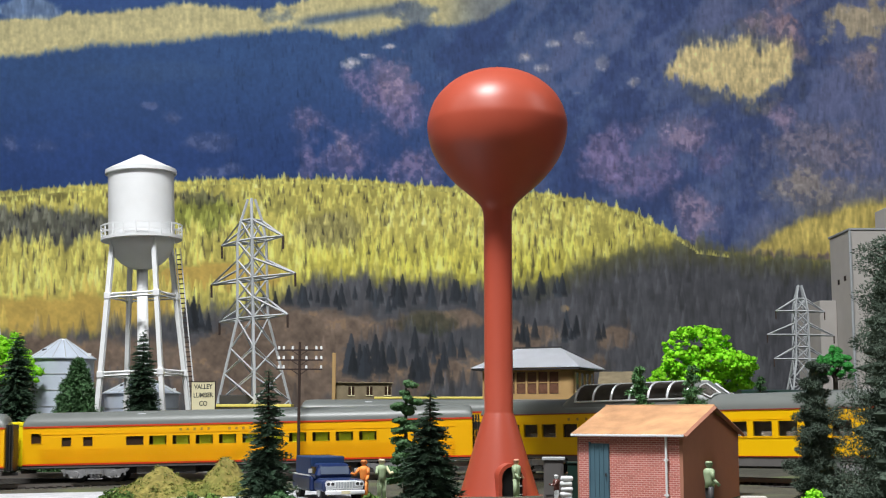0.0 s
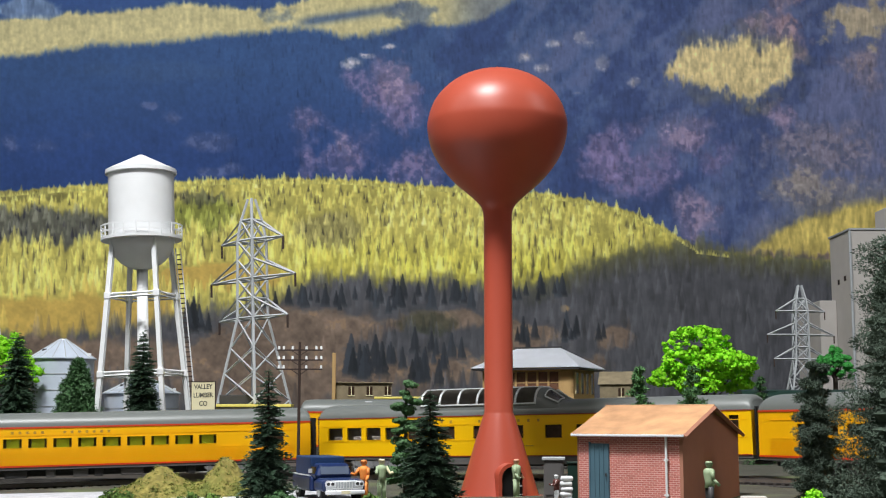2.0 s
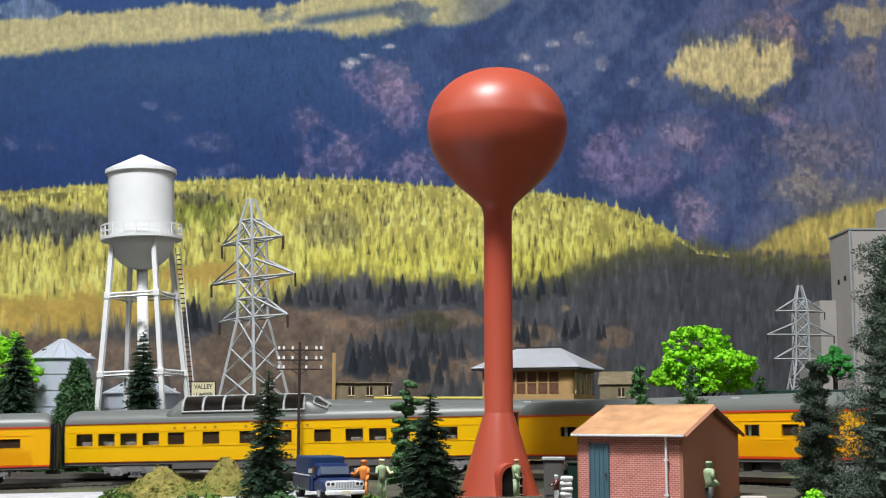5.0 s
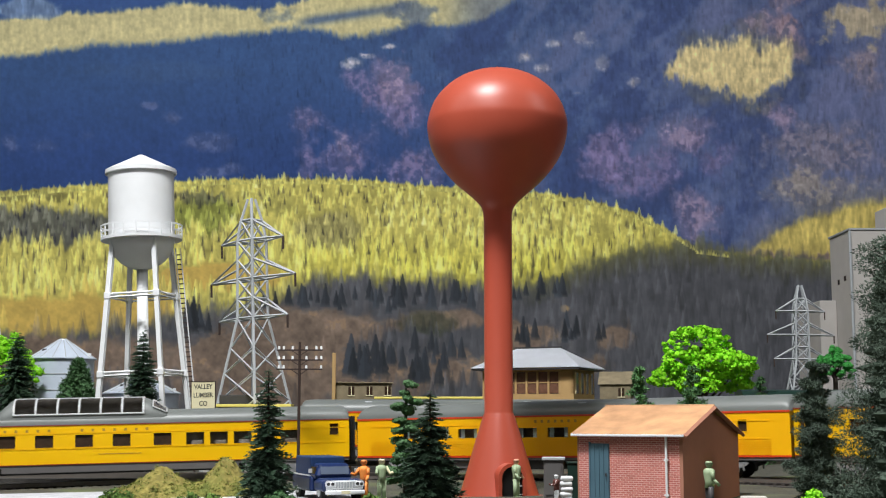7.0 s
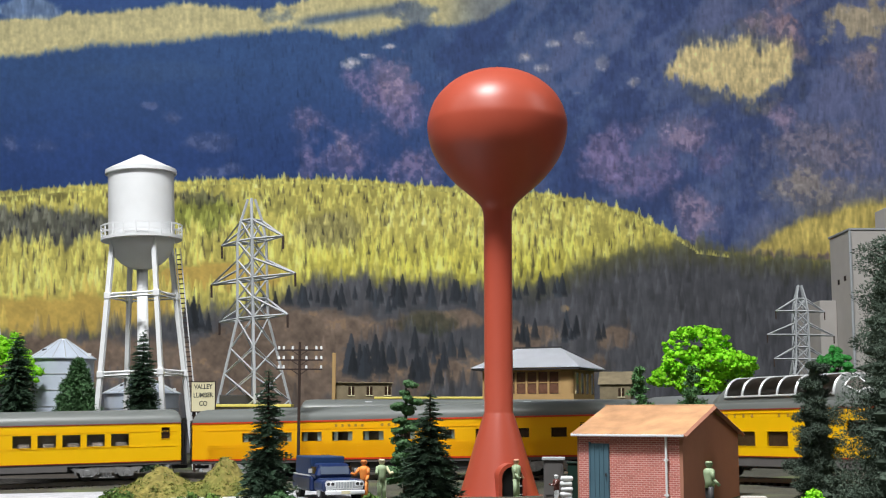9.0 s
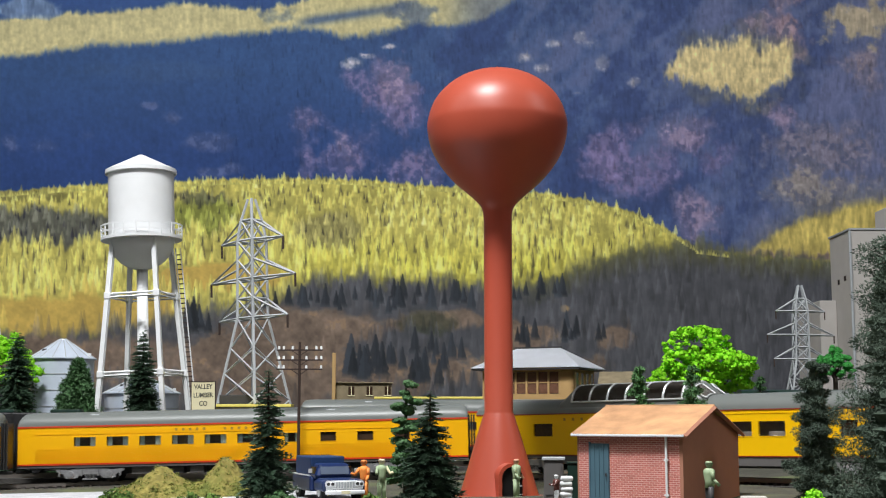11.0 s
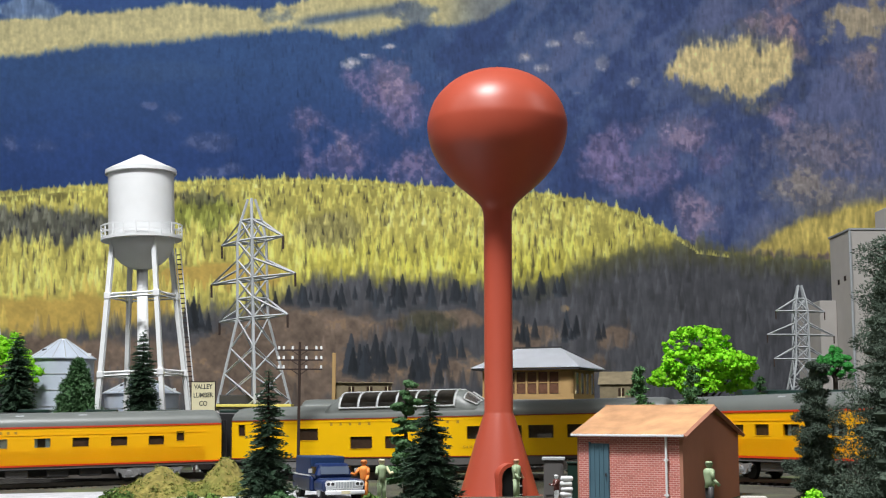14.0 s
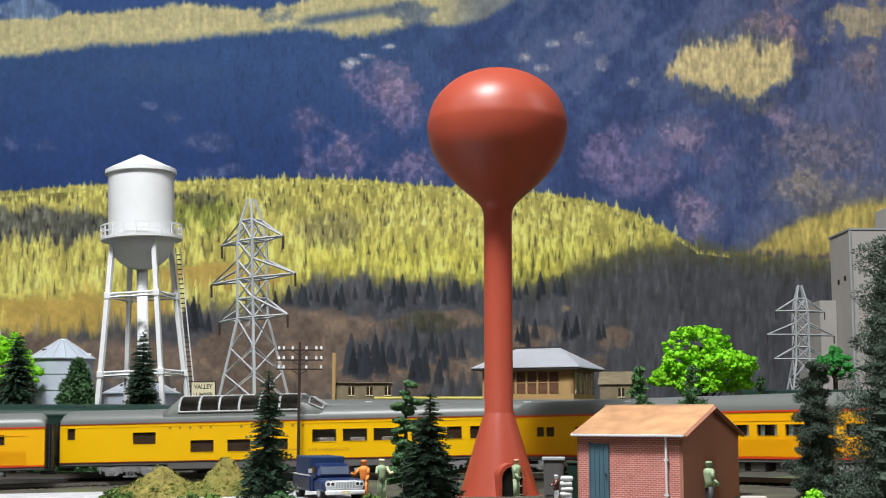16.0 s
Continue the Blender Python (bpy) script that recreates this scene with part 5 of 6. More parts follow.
def build_shed():
    w, d, g = 0.0510, 0.0700, 0.0040
    eave, ridge = 0.0376, 0.0498
    t = thing("brick_shed", pose(0.1064, 0.5817, 0.0, 0, 0, -33), "small red-brick shed with a terracotta gabled roof", "shed")
    part("front_wall", boxed(-w, -0.0008, 0, 0.0016, g, eave), M_BRICKS, t, "red brick front wall")
    part("back_wall", boxed(-w, -0.0008, d - 0.0016, d, g, eave), M_BRICKS, t, "red brick back wall")
    for x0, x1 in ((-0.0008, 0.0008), (-w - 0.0008, -w)):
        bm = bmesh.new()
        for x in (x0, x1):
            bm.faces.new([bm.verts.new(p) for p in ((x, 0, g), (x, d, g), (x, d, eave), (x, d / 2, ridge - 0.0012), (x, 0, eave))])
        f0, f1 = list(bm.faces)
        va, vb = list(f0.verts), list(f1.verts)
        for i in range(5):
            bm.faces.new((va[i], va[(i + 1) % 5], vb[(i + 1) % 5], vb[i]))
        bmesh.ops.recalc_face_normals(bm, faces=bm.faces)
        part("gable_wall", bm, M_BROWNWALL, t, "smooth brown gable wall")
    o = 0.0026
    run = d / 2 + o
    drop = (ridge - eave) * o / (d / 2)
    for s in (-1, 1):
        bm = bmesh.new()
        y_e = d / 2 + s * run
        pts = [(-w - o, y_e, eave - drop), (o, y_e, eave - drop), (o, d / 2, ridge), (-w - o, d / 2, ridge)]
        bm.faces.new([bm.verts.new(p) for p in pts])
        r = bmesh.ops.extrude_face_region(bm, geom=bm.faces[:])
        bmesh.ops.translate(bm, verts=[v for v in r["geom"] if isinstance(v, bmesh.types.BMVert)], vec=(0, 0, 0.0009))
        bmesh.ops.recalc_face_normals(bm, faces=bm.faces)
        slope = part("roof_slope", bm, M_TERRACOTTA, t, "weathered terracotta roof slope")
        if s < 0:
            part("gutter", boxed(-w - o, o, y_e - 0.0009, y_e + 0.0003, eave - drop - 0.0004, eave - drop + 0.0007, 0.0002), M_WHITE, slope, "white painted gutter")
        bm = bmesh.new()
        rod(bm, (o, y_e, eave - drop - 0.0003), (o, d / 2, ridge - 0.0003), 0.0011, 4)
        part("bargeboard", bm, M_BROWNWALL, slope, "brown bargeboard")
    part("ridge_tiles", rod(bmesh.new(), (-w - o, d / 2, ridge + 0.0004), (o, d / 2, ridge + 0.0004), 0.0009, 8), M_TERRACOTTA, t, "terracotta ridge")
    door = part("door", boxed(-0.0448, -0.0353, -0.0006, 0.0006, g, 0.0330), M_BLUEDOOR, t, "slate-blue plank door")
    part("door_frame", boxed(-0.0455, -0.0448, -0.0009, 0.0006, g, 0.0337), M_BLUEDOOR, door)
    for i in range(4):
        part("plank", boxed(-0.0445 + i * 0.0023, -0.0425 + i * 0.0023, -0.0009, -0.0006, g, 0.0326), M_BLUEDOOR, door)
    part("handle", rod(bmesh.new(), (-0.0365, -0.0016, 0.018), (-0.0365, -0.0016, 0.0196), 0.0004, 6), M_UNDER, door, "dark door handle")
    part("downpipe", rod(bmesh.new(), (-0.0068, -0.0010, g), (-0.0068, -0.0010, eave), 0.0006, 8), M_WHITE, t, "white downpipe")
    for z in (0.010, 0.0255):
        part("pipe_bracket", boxed(-0.0078, -0.0058, -0.0017, 0.0, z, z + 0.0009), M_WHITE, t)


build_shed()


# ---- boxes beside the shed, and the stone kerb block ----
t = thing("utility_cabinet", pose(0.0560, 0.66, 0.0045, 0, 0, -6), "grey metal utility cabinet with a flat lid", "cabinet")
cab = part("body", boxed(-0.0050, 0.0050, -0.004, 0.004, 0, 0.0190, 0.0004), M_SKIRT, t)
part("lid", boxed(-0.0058, 0.0058, -0.0048, 0.0048, 0.0190, 0.0206, 0.0003), M_STEEL, t, "pale grey lid")
part("door", boxed(-0.0040, 0.0040, -0.0044, -0.0040, 0.002, 0.0175), M_SKIRT, cab)
t = thing("utility_cabinet", pose(0.0623, 0.625, 0.0045, 0, 0, -6), "dark green metal junction box", "cabinet")
cab = part("body", boxed(-0.0026, 0.0026, -0.003, 0.003, 0, 0.0185, 0.0004), M_GREENCAR, t)
part("lid", boxed(-0.0030, 0.0030, -0.0034, 0.0034, 0.0185, 0.0194, 0.0002), M_GREENCAR, t)
for i in range(6):
    t = thing("sack", pose(0.0565 + 0.0004 * (i % 2), 0.60, 0.0040 + 0.0024 * i, 0, 0, 8 * (i % 3)), "white sack in a neat stack", "sack", "stacked sacks")
    part("bag", boxed(-0.0027, 0.0027, -0.0020, 0.0020, 0.0, 0.0023, 0.0009), M_WHITE, t)
t = thing("kerb_block", pose(0.1330, 0.56, 0.0030, 0, 0, -10), "pale stone kerb block on the ground", "kerb block")
part("block", boxed(-0.0055, 0.0055, -0.004, 0.004, 0, 0.0085, 0.0006), M_CONCRETE, t)


# ---- the blue pickup ----
def build_pickup():
    g = ground_height(-0.055, 0.66) + 0.0016
    t = thing("pickup_truck", pose(-0.0596, 0.670, g, 0, 0, -67), "dark blue vintage pickup truck with a boxed bed", "truck")
    L = 0.026
    bm = bmesh.new()
    box(bm, -L, 0.0060, -0.0108, 0.0108, 0.0040, 0.0115, 0.0012)
    bed = part("bed", bm, M_BLUE, t, "dark blue pickup bed")
    bm = bmesh.new()
    box(bm, -L + 0.001, 0.0010, -0.0092, 0.0092, 0.0115, 0.0212, 0.0006)
    part("box_cover", bm, M_BLUETARP, t, "matt blue box over the bed")
    bm = bmesh.new()
    box(bm, 0.0010, 0.0128, -0.0098, 0.0098, 0.0100, 0.0180, 0.0022)
    for v in bm.verts:
        if v.co.z > 0.0150:
            v.co.y *= 0.86
            v.co.x = 0.0069 + (v.co.x - 0.0069) * 0.84
    cabp = part("cab", bm, M_BLUE, t, "dark blue rounded cab", smooth=False)
    bm = bmesh.new()
    box(bm, 0.0098, 0.0285, -0.0092, 0.0092, 0.0050, 0.0110, 0.0016)
    part("bonnet", bm, M_BLUE, t, "dark blue bonnet")
    for s in (-1, 1):
        bm = bmesh.new()
        box(bm, 0.0125, 0.0280, s * 0.0092 - 0.0020, s * 0.0092 + 0.0020, 0.0048, 0.0102, 0.0014)
        part("front_wing", bm, M_BLUE, t)
        wn = part("side_window", boxed(0.0040, 0.0100, s * 0.0094 - 0.0004, s * 0.0094 + 0.0004, 0.0130, 0.0164), M_DARKWIN, cabp, "dark side window")
        bezel = part("headlight_bezel", boxed(0.0280, 0.0292, s * 0.0075 - 0.0024, s * 0.0075 + 0.0024, 0.0068, 0.0102, 0.0010), M_WHITE, t, "white twin headlight bezel")
        for dy in (-0.0011, 0.0011):
            part("headlight", rod(bmesh.new(), (0.0290, s * 0.0075 + dy, 0.0086), (0.0295, s * 0.0075 + dy, 0.0086), 0.0008, 14), M_UNDER, bezel, "round dark headlight lens")
        part("bed_rail", rod(bmesh.new(), (-0.0235, s * 0.0106, 0.0121), (0.0050, s * 0.0106, 0.0118), 0.00035, 8), M_CHROME, t, "pale chrome bed rail")
        part("mirror", boxed(0.0102, 0.0110, s * 0.0122 - 0.0009, s * 0.0122 + 0.0009, 0.0135, 0.0155), M_CHROME, t, "silver wing mirror")
        for x in (-0.0165, 0.0200):
            wh = part("wheel", rod(bmesh.new(), (x, s * 0.0076, 0.0042), (x, s * 0.0104, 0.0042), 0.0043, 24), M_TYRE, t, "black tyre")
            part("hubcap", rod(bmesh.new(), (x, s * 0.0103, 0.0042), (x, s * 0.0108, 0.0042), 0.0020, 16), M_CHROME, wh, "silver hubcap")
    wind = bmesh.new()
    box(wind, 0.0118, 0.0124, -0.0074, 0.0074, 0.0126, 0.0165)
    bmesh.ops.rotate(wind, verts=wind.verts, cent=(0.012, 0, 0.0132), matrix=Matrix.Rotation(radians(-14), 3, "Y"))
    bmesh.ops.translate(wind, verts=wind.verts, vec=(0.0008, 0, 0))
    part("windscreen", wind, M_WINDSCREEN, cabp, "dark windscreen")
    part("grille_surround", boxed(0.0280, 0.0287, -0.0096, 0.0096, 0.0058, 0.0104, 0.0006), M_WHITE, t, "white grille surround")
    grille = part("grille", boxed(0.0283, 0.0291, -0.0050, 0.0050, 0.0062, 0.0098, 0.0002), M_CHROME, t, "pale slatted grille")
    for i in range(7):
        part("slat", boxed(0.0290, 0.0294, -0.0048 + i * 0.00148, -0.0041 + i * 0.00148, 0.0066, 0.0095), M_STEEL, grille)
    part("bumper", boxed(0.0285, 0.0303, -0.0102, 0.0102, 0.0034, 0.0056, 0.0006), M_WHITE, t, "pale chrome bumper")
    part("plate", boxed(0.0303, 0.0305, -0.0022, 0.0022, 0.0037, 0.0053), M_CREAM, t, "plain pale number plate")


build_pickup()


# ---- plain model figures ----
def build_figure(x, y, h, rz, coat, legs, head, label, lift=0.0, arms=(20, -20)):
    bm = bmesh.new()
    k = h / 0.0205
    for s in (-1, 1):
        rod(bm, (s * 0.0013, 0, 0), (s * 0.0011, 0, 0.0098), 0.0010, 10, 0.0014)
        box(bm, s * 0.0013 - 0.0010, s * 0.0013 + 0.0010, -0.0024, 0.0010, 0.0, 0.0009, 0.0003)
    nleg = len(bm.faces)
    lathe(bm, [(0.0, 0.0090), (0.0021, 0.0092), (0.0019, 0.0118), (0.0025, 0.0150), (0.0024, 0.0165), (0.0012, 0.0174), (0.0, 0.0175)], 16)
    for s, a in zip((-1, 1), arms):
        e = Vector((s * (0.0028 + 0.0010 * math.sin(radians(abs(a)))), -0.0030 * math.sin(radians(max(a, 0))), 0.0128))
        rod(bm, (s * 0.0024, 0, 0.0163), e, 0.0008, 8)
        rod(bm, e, e + Vector((s * 0.0004, -0.0024, 0.0010 if a > 30 else -0.0026)), 0.0007, 8)
    ncoat = len(bm.faces)
    bmesh.ops.create_uvsphere(bm, u_segments=14, v_segments=10, radius=0.00155, matrix=Matrix.Translation((0, 0, 0.0188)))
    rod(bm, (0, 0, 0.0191), (0, 0, 0.0203), 0.0018, 14, 0.0012)
    bm.faces.ensure_lookup_table()
    for i, f in enumerate(bm.faces):
        f.material_index = 0 if i < nleg else (1 if i < ncoat else 2)
    bmesh.ops.scale(bm, vec=(k, k, k), verts=bm.verts)
    ob = part("figurine", bm, [legs, coat, head], smooth=True)
    ob.matrix_basis = pose(x, y, ground_height(x, y) + 0.0006 + lift, 0, 0, rz)
    return tagged(ob, label, "figurine", "painted model figurines")


M_SKIN = mat("pinkish_figure_paint", srgb(214, 160, 130), 0.6, vary=0.05)
M_FIGHAT = mat("orange_hat_paint", srgb(235, 140, 70), 0.6, vary=0.05)
M_FIGDARK = mat("brown_figure_paint", srgb(96, 52, 44), 0.6, vary=0.1)
build_figure(-0.0397, 0.655, 0.0208, -30, M_ORANGE, M_ORANGE, M_FIGHAT, "orange painted model figurine standing beside the pickup", arms=(60, 10))
build_figure(-0.0312, 0.665, 0.0208, 20, M_PALEGREEN, M_PALEGREEN, M_CREAM, "pale green model figurine beside the pickup", arms=(50, 60))
build_figure(0.0408, 0.7257, 0.0216, 60, M_PALEGREEN, M_PALEGREEN, M_SKIN, "pale green model figurine at the tower door")
build_figure(0.1118, 0.548, 0.0205, 105, M_PALEGREEN, M_UNDER, M_PALEGREEN, "pale green model figurine by the brick shed", arms=(10, 30))
build_figure(0.0525, 0.605, 0.0135, -80, M_FIGDARK, M_WHITE, M_WHITE, "small maroon and white model figurine by the sacks", arms=(40, 40))


# ---- parked stock and platform behind the main line ----
rear = copy_thing(cars[3][1], pose(0.0465, 1.035, 0.0100))
tagged(rear, "parked yellow coach with a grey roof", "passenger car", "parked coaches")


def straight_track(y, z0, x0, x1, label):
    t = thing("model_track", pose(0, y, 0), label, "railway track", kind="structure")
    part("ballast_bed", boxed(x0, x1, -0.022, 0.022, z0 - 0.045, z0 - 0.0034), M_BALLAST, t)
    for s in (-1, 1):
        part("rail", boxed(x0, x1, s * 0.0085 - 0.0005, s * 0.0085 + 0.0005, z0 - 0.0034, z0), M_RAIL, t)


straight_track(1.035, 0.0103, -0.13, 0.60, "straight siding on dark ballast")
t = thing("platform_canopy", pose(0, 1.085, 0.0), "long yellow platform canopy on thin posts", "canopy")
part("canopy_top", boxed(-0.0570, 0.0330, -0.012, 0.012, 0.0602, 0.0620, 0.0004), M_PALEYELLOW, t, "pale yellow canopy edge")
for x in (-0.05, -0.02, 0.01, 0.03):
    part("post", rod(bmesh.new(), (x, 0, 0), (x, 0, 0.0598), 0.0012, 8), M_STEEL, t)
t = thing("loading_platform", pose(0, 1.085, 0.0), "low pale yellow loading platform with a dark shelter", "platform")
part("deck", boxed(-0.2000, -0.1260, -0.010, 0.012, 0.0535, 0.0560, 0.0004), M_PALEYELLOW, t, "pale yellow deck edge")
part("base", boxed(-0.1980, -0.1280, -0.008, 0.012, -0.002, 0.0535), M_CONCRETE, t)
part("shelter", boxed(-0.1900, -0.1550, 0.015, 0.030, 0.0, 0.0640, 0.0005), M_UNDER, t, "dark low shelter")


# ---- the second train, dark green, running east behind ----
REAR_Y, REAR_Z = 0.975, 0.0040
straight_track(REAR_Y, REAR_Z, -2.95, 1.4, "straight rear main line on dark ballast")


def build_green_coach():
    t = thing("green_coach", pose(0, REAR_Y, REAR_Z), "dark green heavyweight coach with a dark roof", "passenger car", "cars of the green train")
    part("body", boxed(-0.150, 0.150, -0.0165, 0.0165, 0.0120, 0.0420), M_GREENCAR, t)
    bm = bmesh.new()
    bmesh.ops.create_cone(bm, cap_ends=True, segments=40, radius1=0.0168, radius2=0.0168, depth=0.300, matrix=Matrix.Rotation(radians(90), 4, "Y"))
    for v in bm.verts:
        v.co.z = 0.0420 + max(v.co.z, 0) * 0.52
    bmesh.ops.remove_doubles(bm, verts=bm.verts, dist=1e-6)
    roof = part("roof", bm, M_GREENCAR, t, "dark green arched roof", smooth=False)
    for i in range(9):
        part("roof_vent", boxed(-0.13 + i * 0.0325, -0.122 + i * 0.0325, -0.0115, -0.0075, 0.0465, 0.0496, 0.0004), M_GREENCAR, roof)
    for i in range(14):
        for s in (-1, 1):
            part("window", boxed(-0.136 + i * 0.02, -0.124 + i * 0.02, s * 0.0165 - 0.0003, s * 0.0165 + 0.0003, 0.0265, 0.0350), M_DARKWIN, t, "dark window")
    part("underframe", boxed(-0.148, 0.148, -0.014, 0.014, 0.0090, 0.0120), M_UNDER, t)
    for x in (-0.108, 0.108):
        build_truck(t, x)
    return t


def build_hopper():
    t = thing("hopper_car", pose(0, REAR_Y, REAR_Z), "low black hopper car with roof hatches", "freight car", "cars of the green train")
    bm = bmesh.new()
    box(bm, -0.097, 0.097, -0.0155, 0.0155, 0.0110, 0.0445, 0.001)
    body = part("body", bm, M_BLACK, t)
    for i in range(8):
        for s in (-1, 1):
            part("side_rib", boxed(-0.092 + i * 0.026, -0.0905 + i * 0.026, s * 0.0160 - 0.0005, s * 0.0160 + 0.0005, 0.012, 0.044), M_BLACK, body)
    for i in range(4):
        part("hatch", boxed(-0.085 + i * 0.05, -0.062 + i * 0.05, -0.009, -0.001, 0.0445, 0.0468, 0.0005), M_GREENCAR, body, "dark green roof hatch")
    for x in (-0.070, 0.070):
        build_truck(t, x)
    return t


REAR_SPEED = 0.1113
green_a = build_green_coach()
green_b = copy_thing(green_a, pose(0, REAR_Y, REAR_Z))
hop_a = build_hopper()
hop_b = copy_thing(hop_a, pose(0, REAR_Y, REAR_Z))
parked = copy_thing(green_a, pose(0.3865, 1.035, 0.0163))
tagged(parked, "parked dark green coach on the siding", group="parked coaches")
# centre of each car at the start
rear_train = [(-1.582, hop_a), (-1.790, hop_b), (-2.055, green_a), (-2.370, green_b)]


# ---- trees and bushes ----
def tri_mesh(name, tris, material):
    n = len(tris)
    me = flat_mesh(name, [p for t in tris for p in t], [(3 * i, 3 * i + 1, 3 * i + 2) for i in range(n)], material)
    return me


def sub(name, me, parent, label=""):
    ob = new(name, me)
    ob.parent = parent
    return tagged(ob, label) if label else ob


def fir_crown(h, r, low, layers, rng, shape=0.85, lush=12, ragged=0.3, twig=0.34, droop=0.22):
    """Whorls of drooping sprays, each a spine with needle twigs on both sides."""
    tris = []
    for i in range(layers):
        f = (i + 0.5 * rng.random()) / layers
        z = low + (h - low) * f
        reach = r * (1 - f) ** shape + 0.0006
        n = max(5, int(lush * (0.45 + 0.55 * (1 - f))))
        a0 = rng.random() * 6.28
        for k in range(n):
            a = a0 + 6.283 * (k + 0.5 * rng.random()) / n
            L = reach * (1 - 1.3 * ragged + 1.7 * ragged * rng.random())
            d = Vector((math.cos(a), math.sin(a), 0))
            side = Vector((-d.y, d.x, 0))
            zz = z + (rng.random() - 0.5) * (h - low) / layers
            rise = 0.25 * L * (f - 0.35)
            tip = d * L + Vector((0, 0, zz + rise - droop * L))
            root = Vector((0, 0, zz + 0.15 * L))
            spine = tip - root
            m = 9
            for j in range(m):
                u = 0.22 + 0.70 * j / (m - 1)
                c = root + spine * u + Vector((0, 0, 0.05 * L * math.sin(3 * u)))
                ln = twig * L * (1.15 - 0.75 * u) * (0.8 + 0.5 * rng.random())
                w = 0.040 * L + 0.00016
                for s in (-1, 1):
                    e = c + side * s * ln + d * ln * 0.75 + Vector((0, 0, -0.10 * ln + 0.25 * ln * (rng.random() - 0.5)))
                    tris.append((c - d * w, c + d * w * 0.6, e))
                    if j % 2:
                        e2 = c + side * s * ln * 0.6 + d * ln * 0.6 + Vector((0, 0, ln * (0.9 * rng.random() - 0.45)))
                        tris.append((c + Vector((0, 0, w)), c - Vector((0, 0, w)), e2))
            tris.append((root + spine * 0.15 + side * 0.05 * L, root + spine * 0.15 - side * 0.05 * L, tip))
            tris.append((root + spine * 0.1 + Vector((0, 0, 0.05 * L)), root + spine * 0.1 - Vector((0, 0, 0.05 * L)), tip))
    return tris


def puff(c, rad, n, rng, leaf, tris, flat=1.0, needle=False):
    for _ in range(n):
        v = Vector((rng.gauss(0, 1), rng.gauss(0, 1), rng.gauss(0, 1))).normalized()
        p = Vector(c) + Vector((v.x, v.y, v.z * flat)) * rad * (0.55 + 0.5 * rng.random())
        t = Vector((rng.gauss(0, 1), rng.gauss(0, 1), rng.gauss(0, 1)))
        t = (t - v * t.dot(v) * 0.7).normalized()
        b = v.cross(t).normalized()
        s = leaf * (0.6 + 0.8 * rng.random())
        if needle:
            tip = p + (v * 0.9 + t * 0.8).normalized() * s * 2.2
            tris.append((p + b * s * 0.42, p - b * s * 0.42, tip))
            continue
        q = (p + t * s, p + b * s * 0.8, p - t * s * 0.9, p - b * s * 0.8)
        tris.append((q[0], q[1], q[2]))
        tris.append((q[0], q[2], q[3]))


def plant_fir(x, y, top, r, material, label, seed, low=0.06, layers=26, name="fir_tree", foot=None, **kw):
    rng = random.Random(seed)
    g = ground_height(x, y) if foot is None else foot
    h = top - g
    t = thing(name, pose(x, y, g - 0.001), label, "tree", "model conifers")
    bm = bmesh.new()
    rod(bm, (0, 0, -0.001), (0, 0, h * 0.97), 0.018 * h + 0.0006, 9, 0.0003)
    trunk = part("trunk", bm, M_BARK, t)
    for k in range(8):
        a, z = rng.random() * 6.28, h * (low + 0.1 * k)
        L = r * 0.6 * (1 - z / h)
        part("limb", rod(bmesh.new(), (0, 0, z), (L * math.cos(a), L * math.sin(a), z + 0.1 * L), 0.0005, 5, 0.0002), M_BARK, trunk)
    sub("crown", tri_mesh("crown", fir_crown(h, r, h * low, layers, rng, **kw), material), t)
    return t


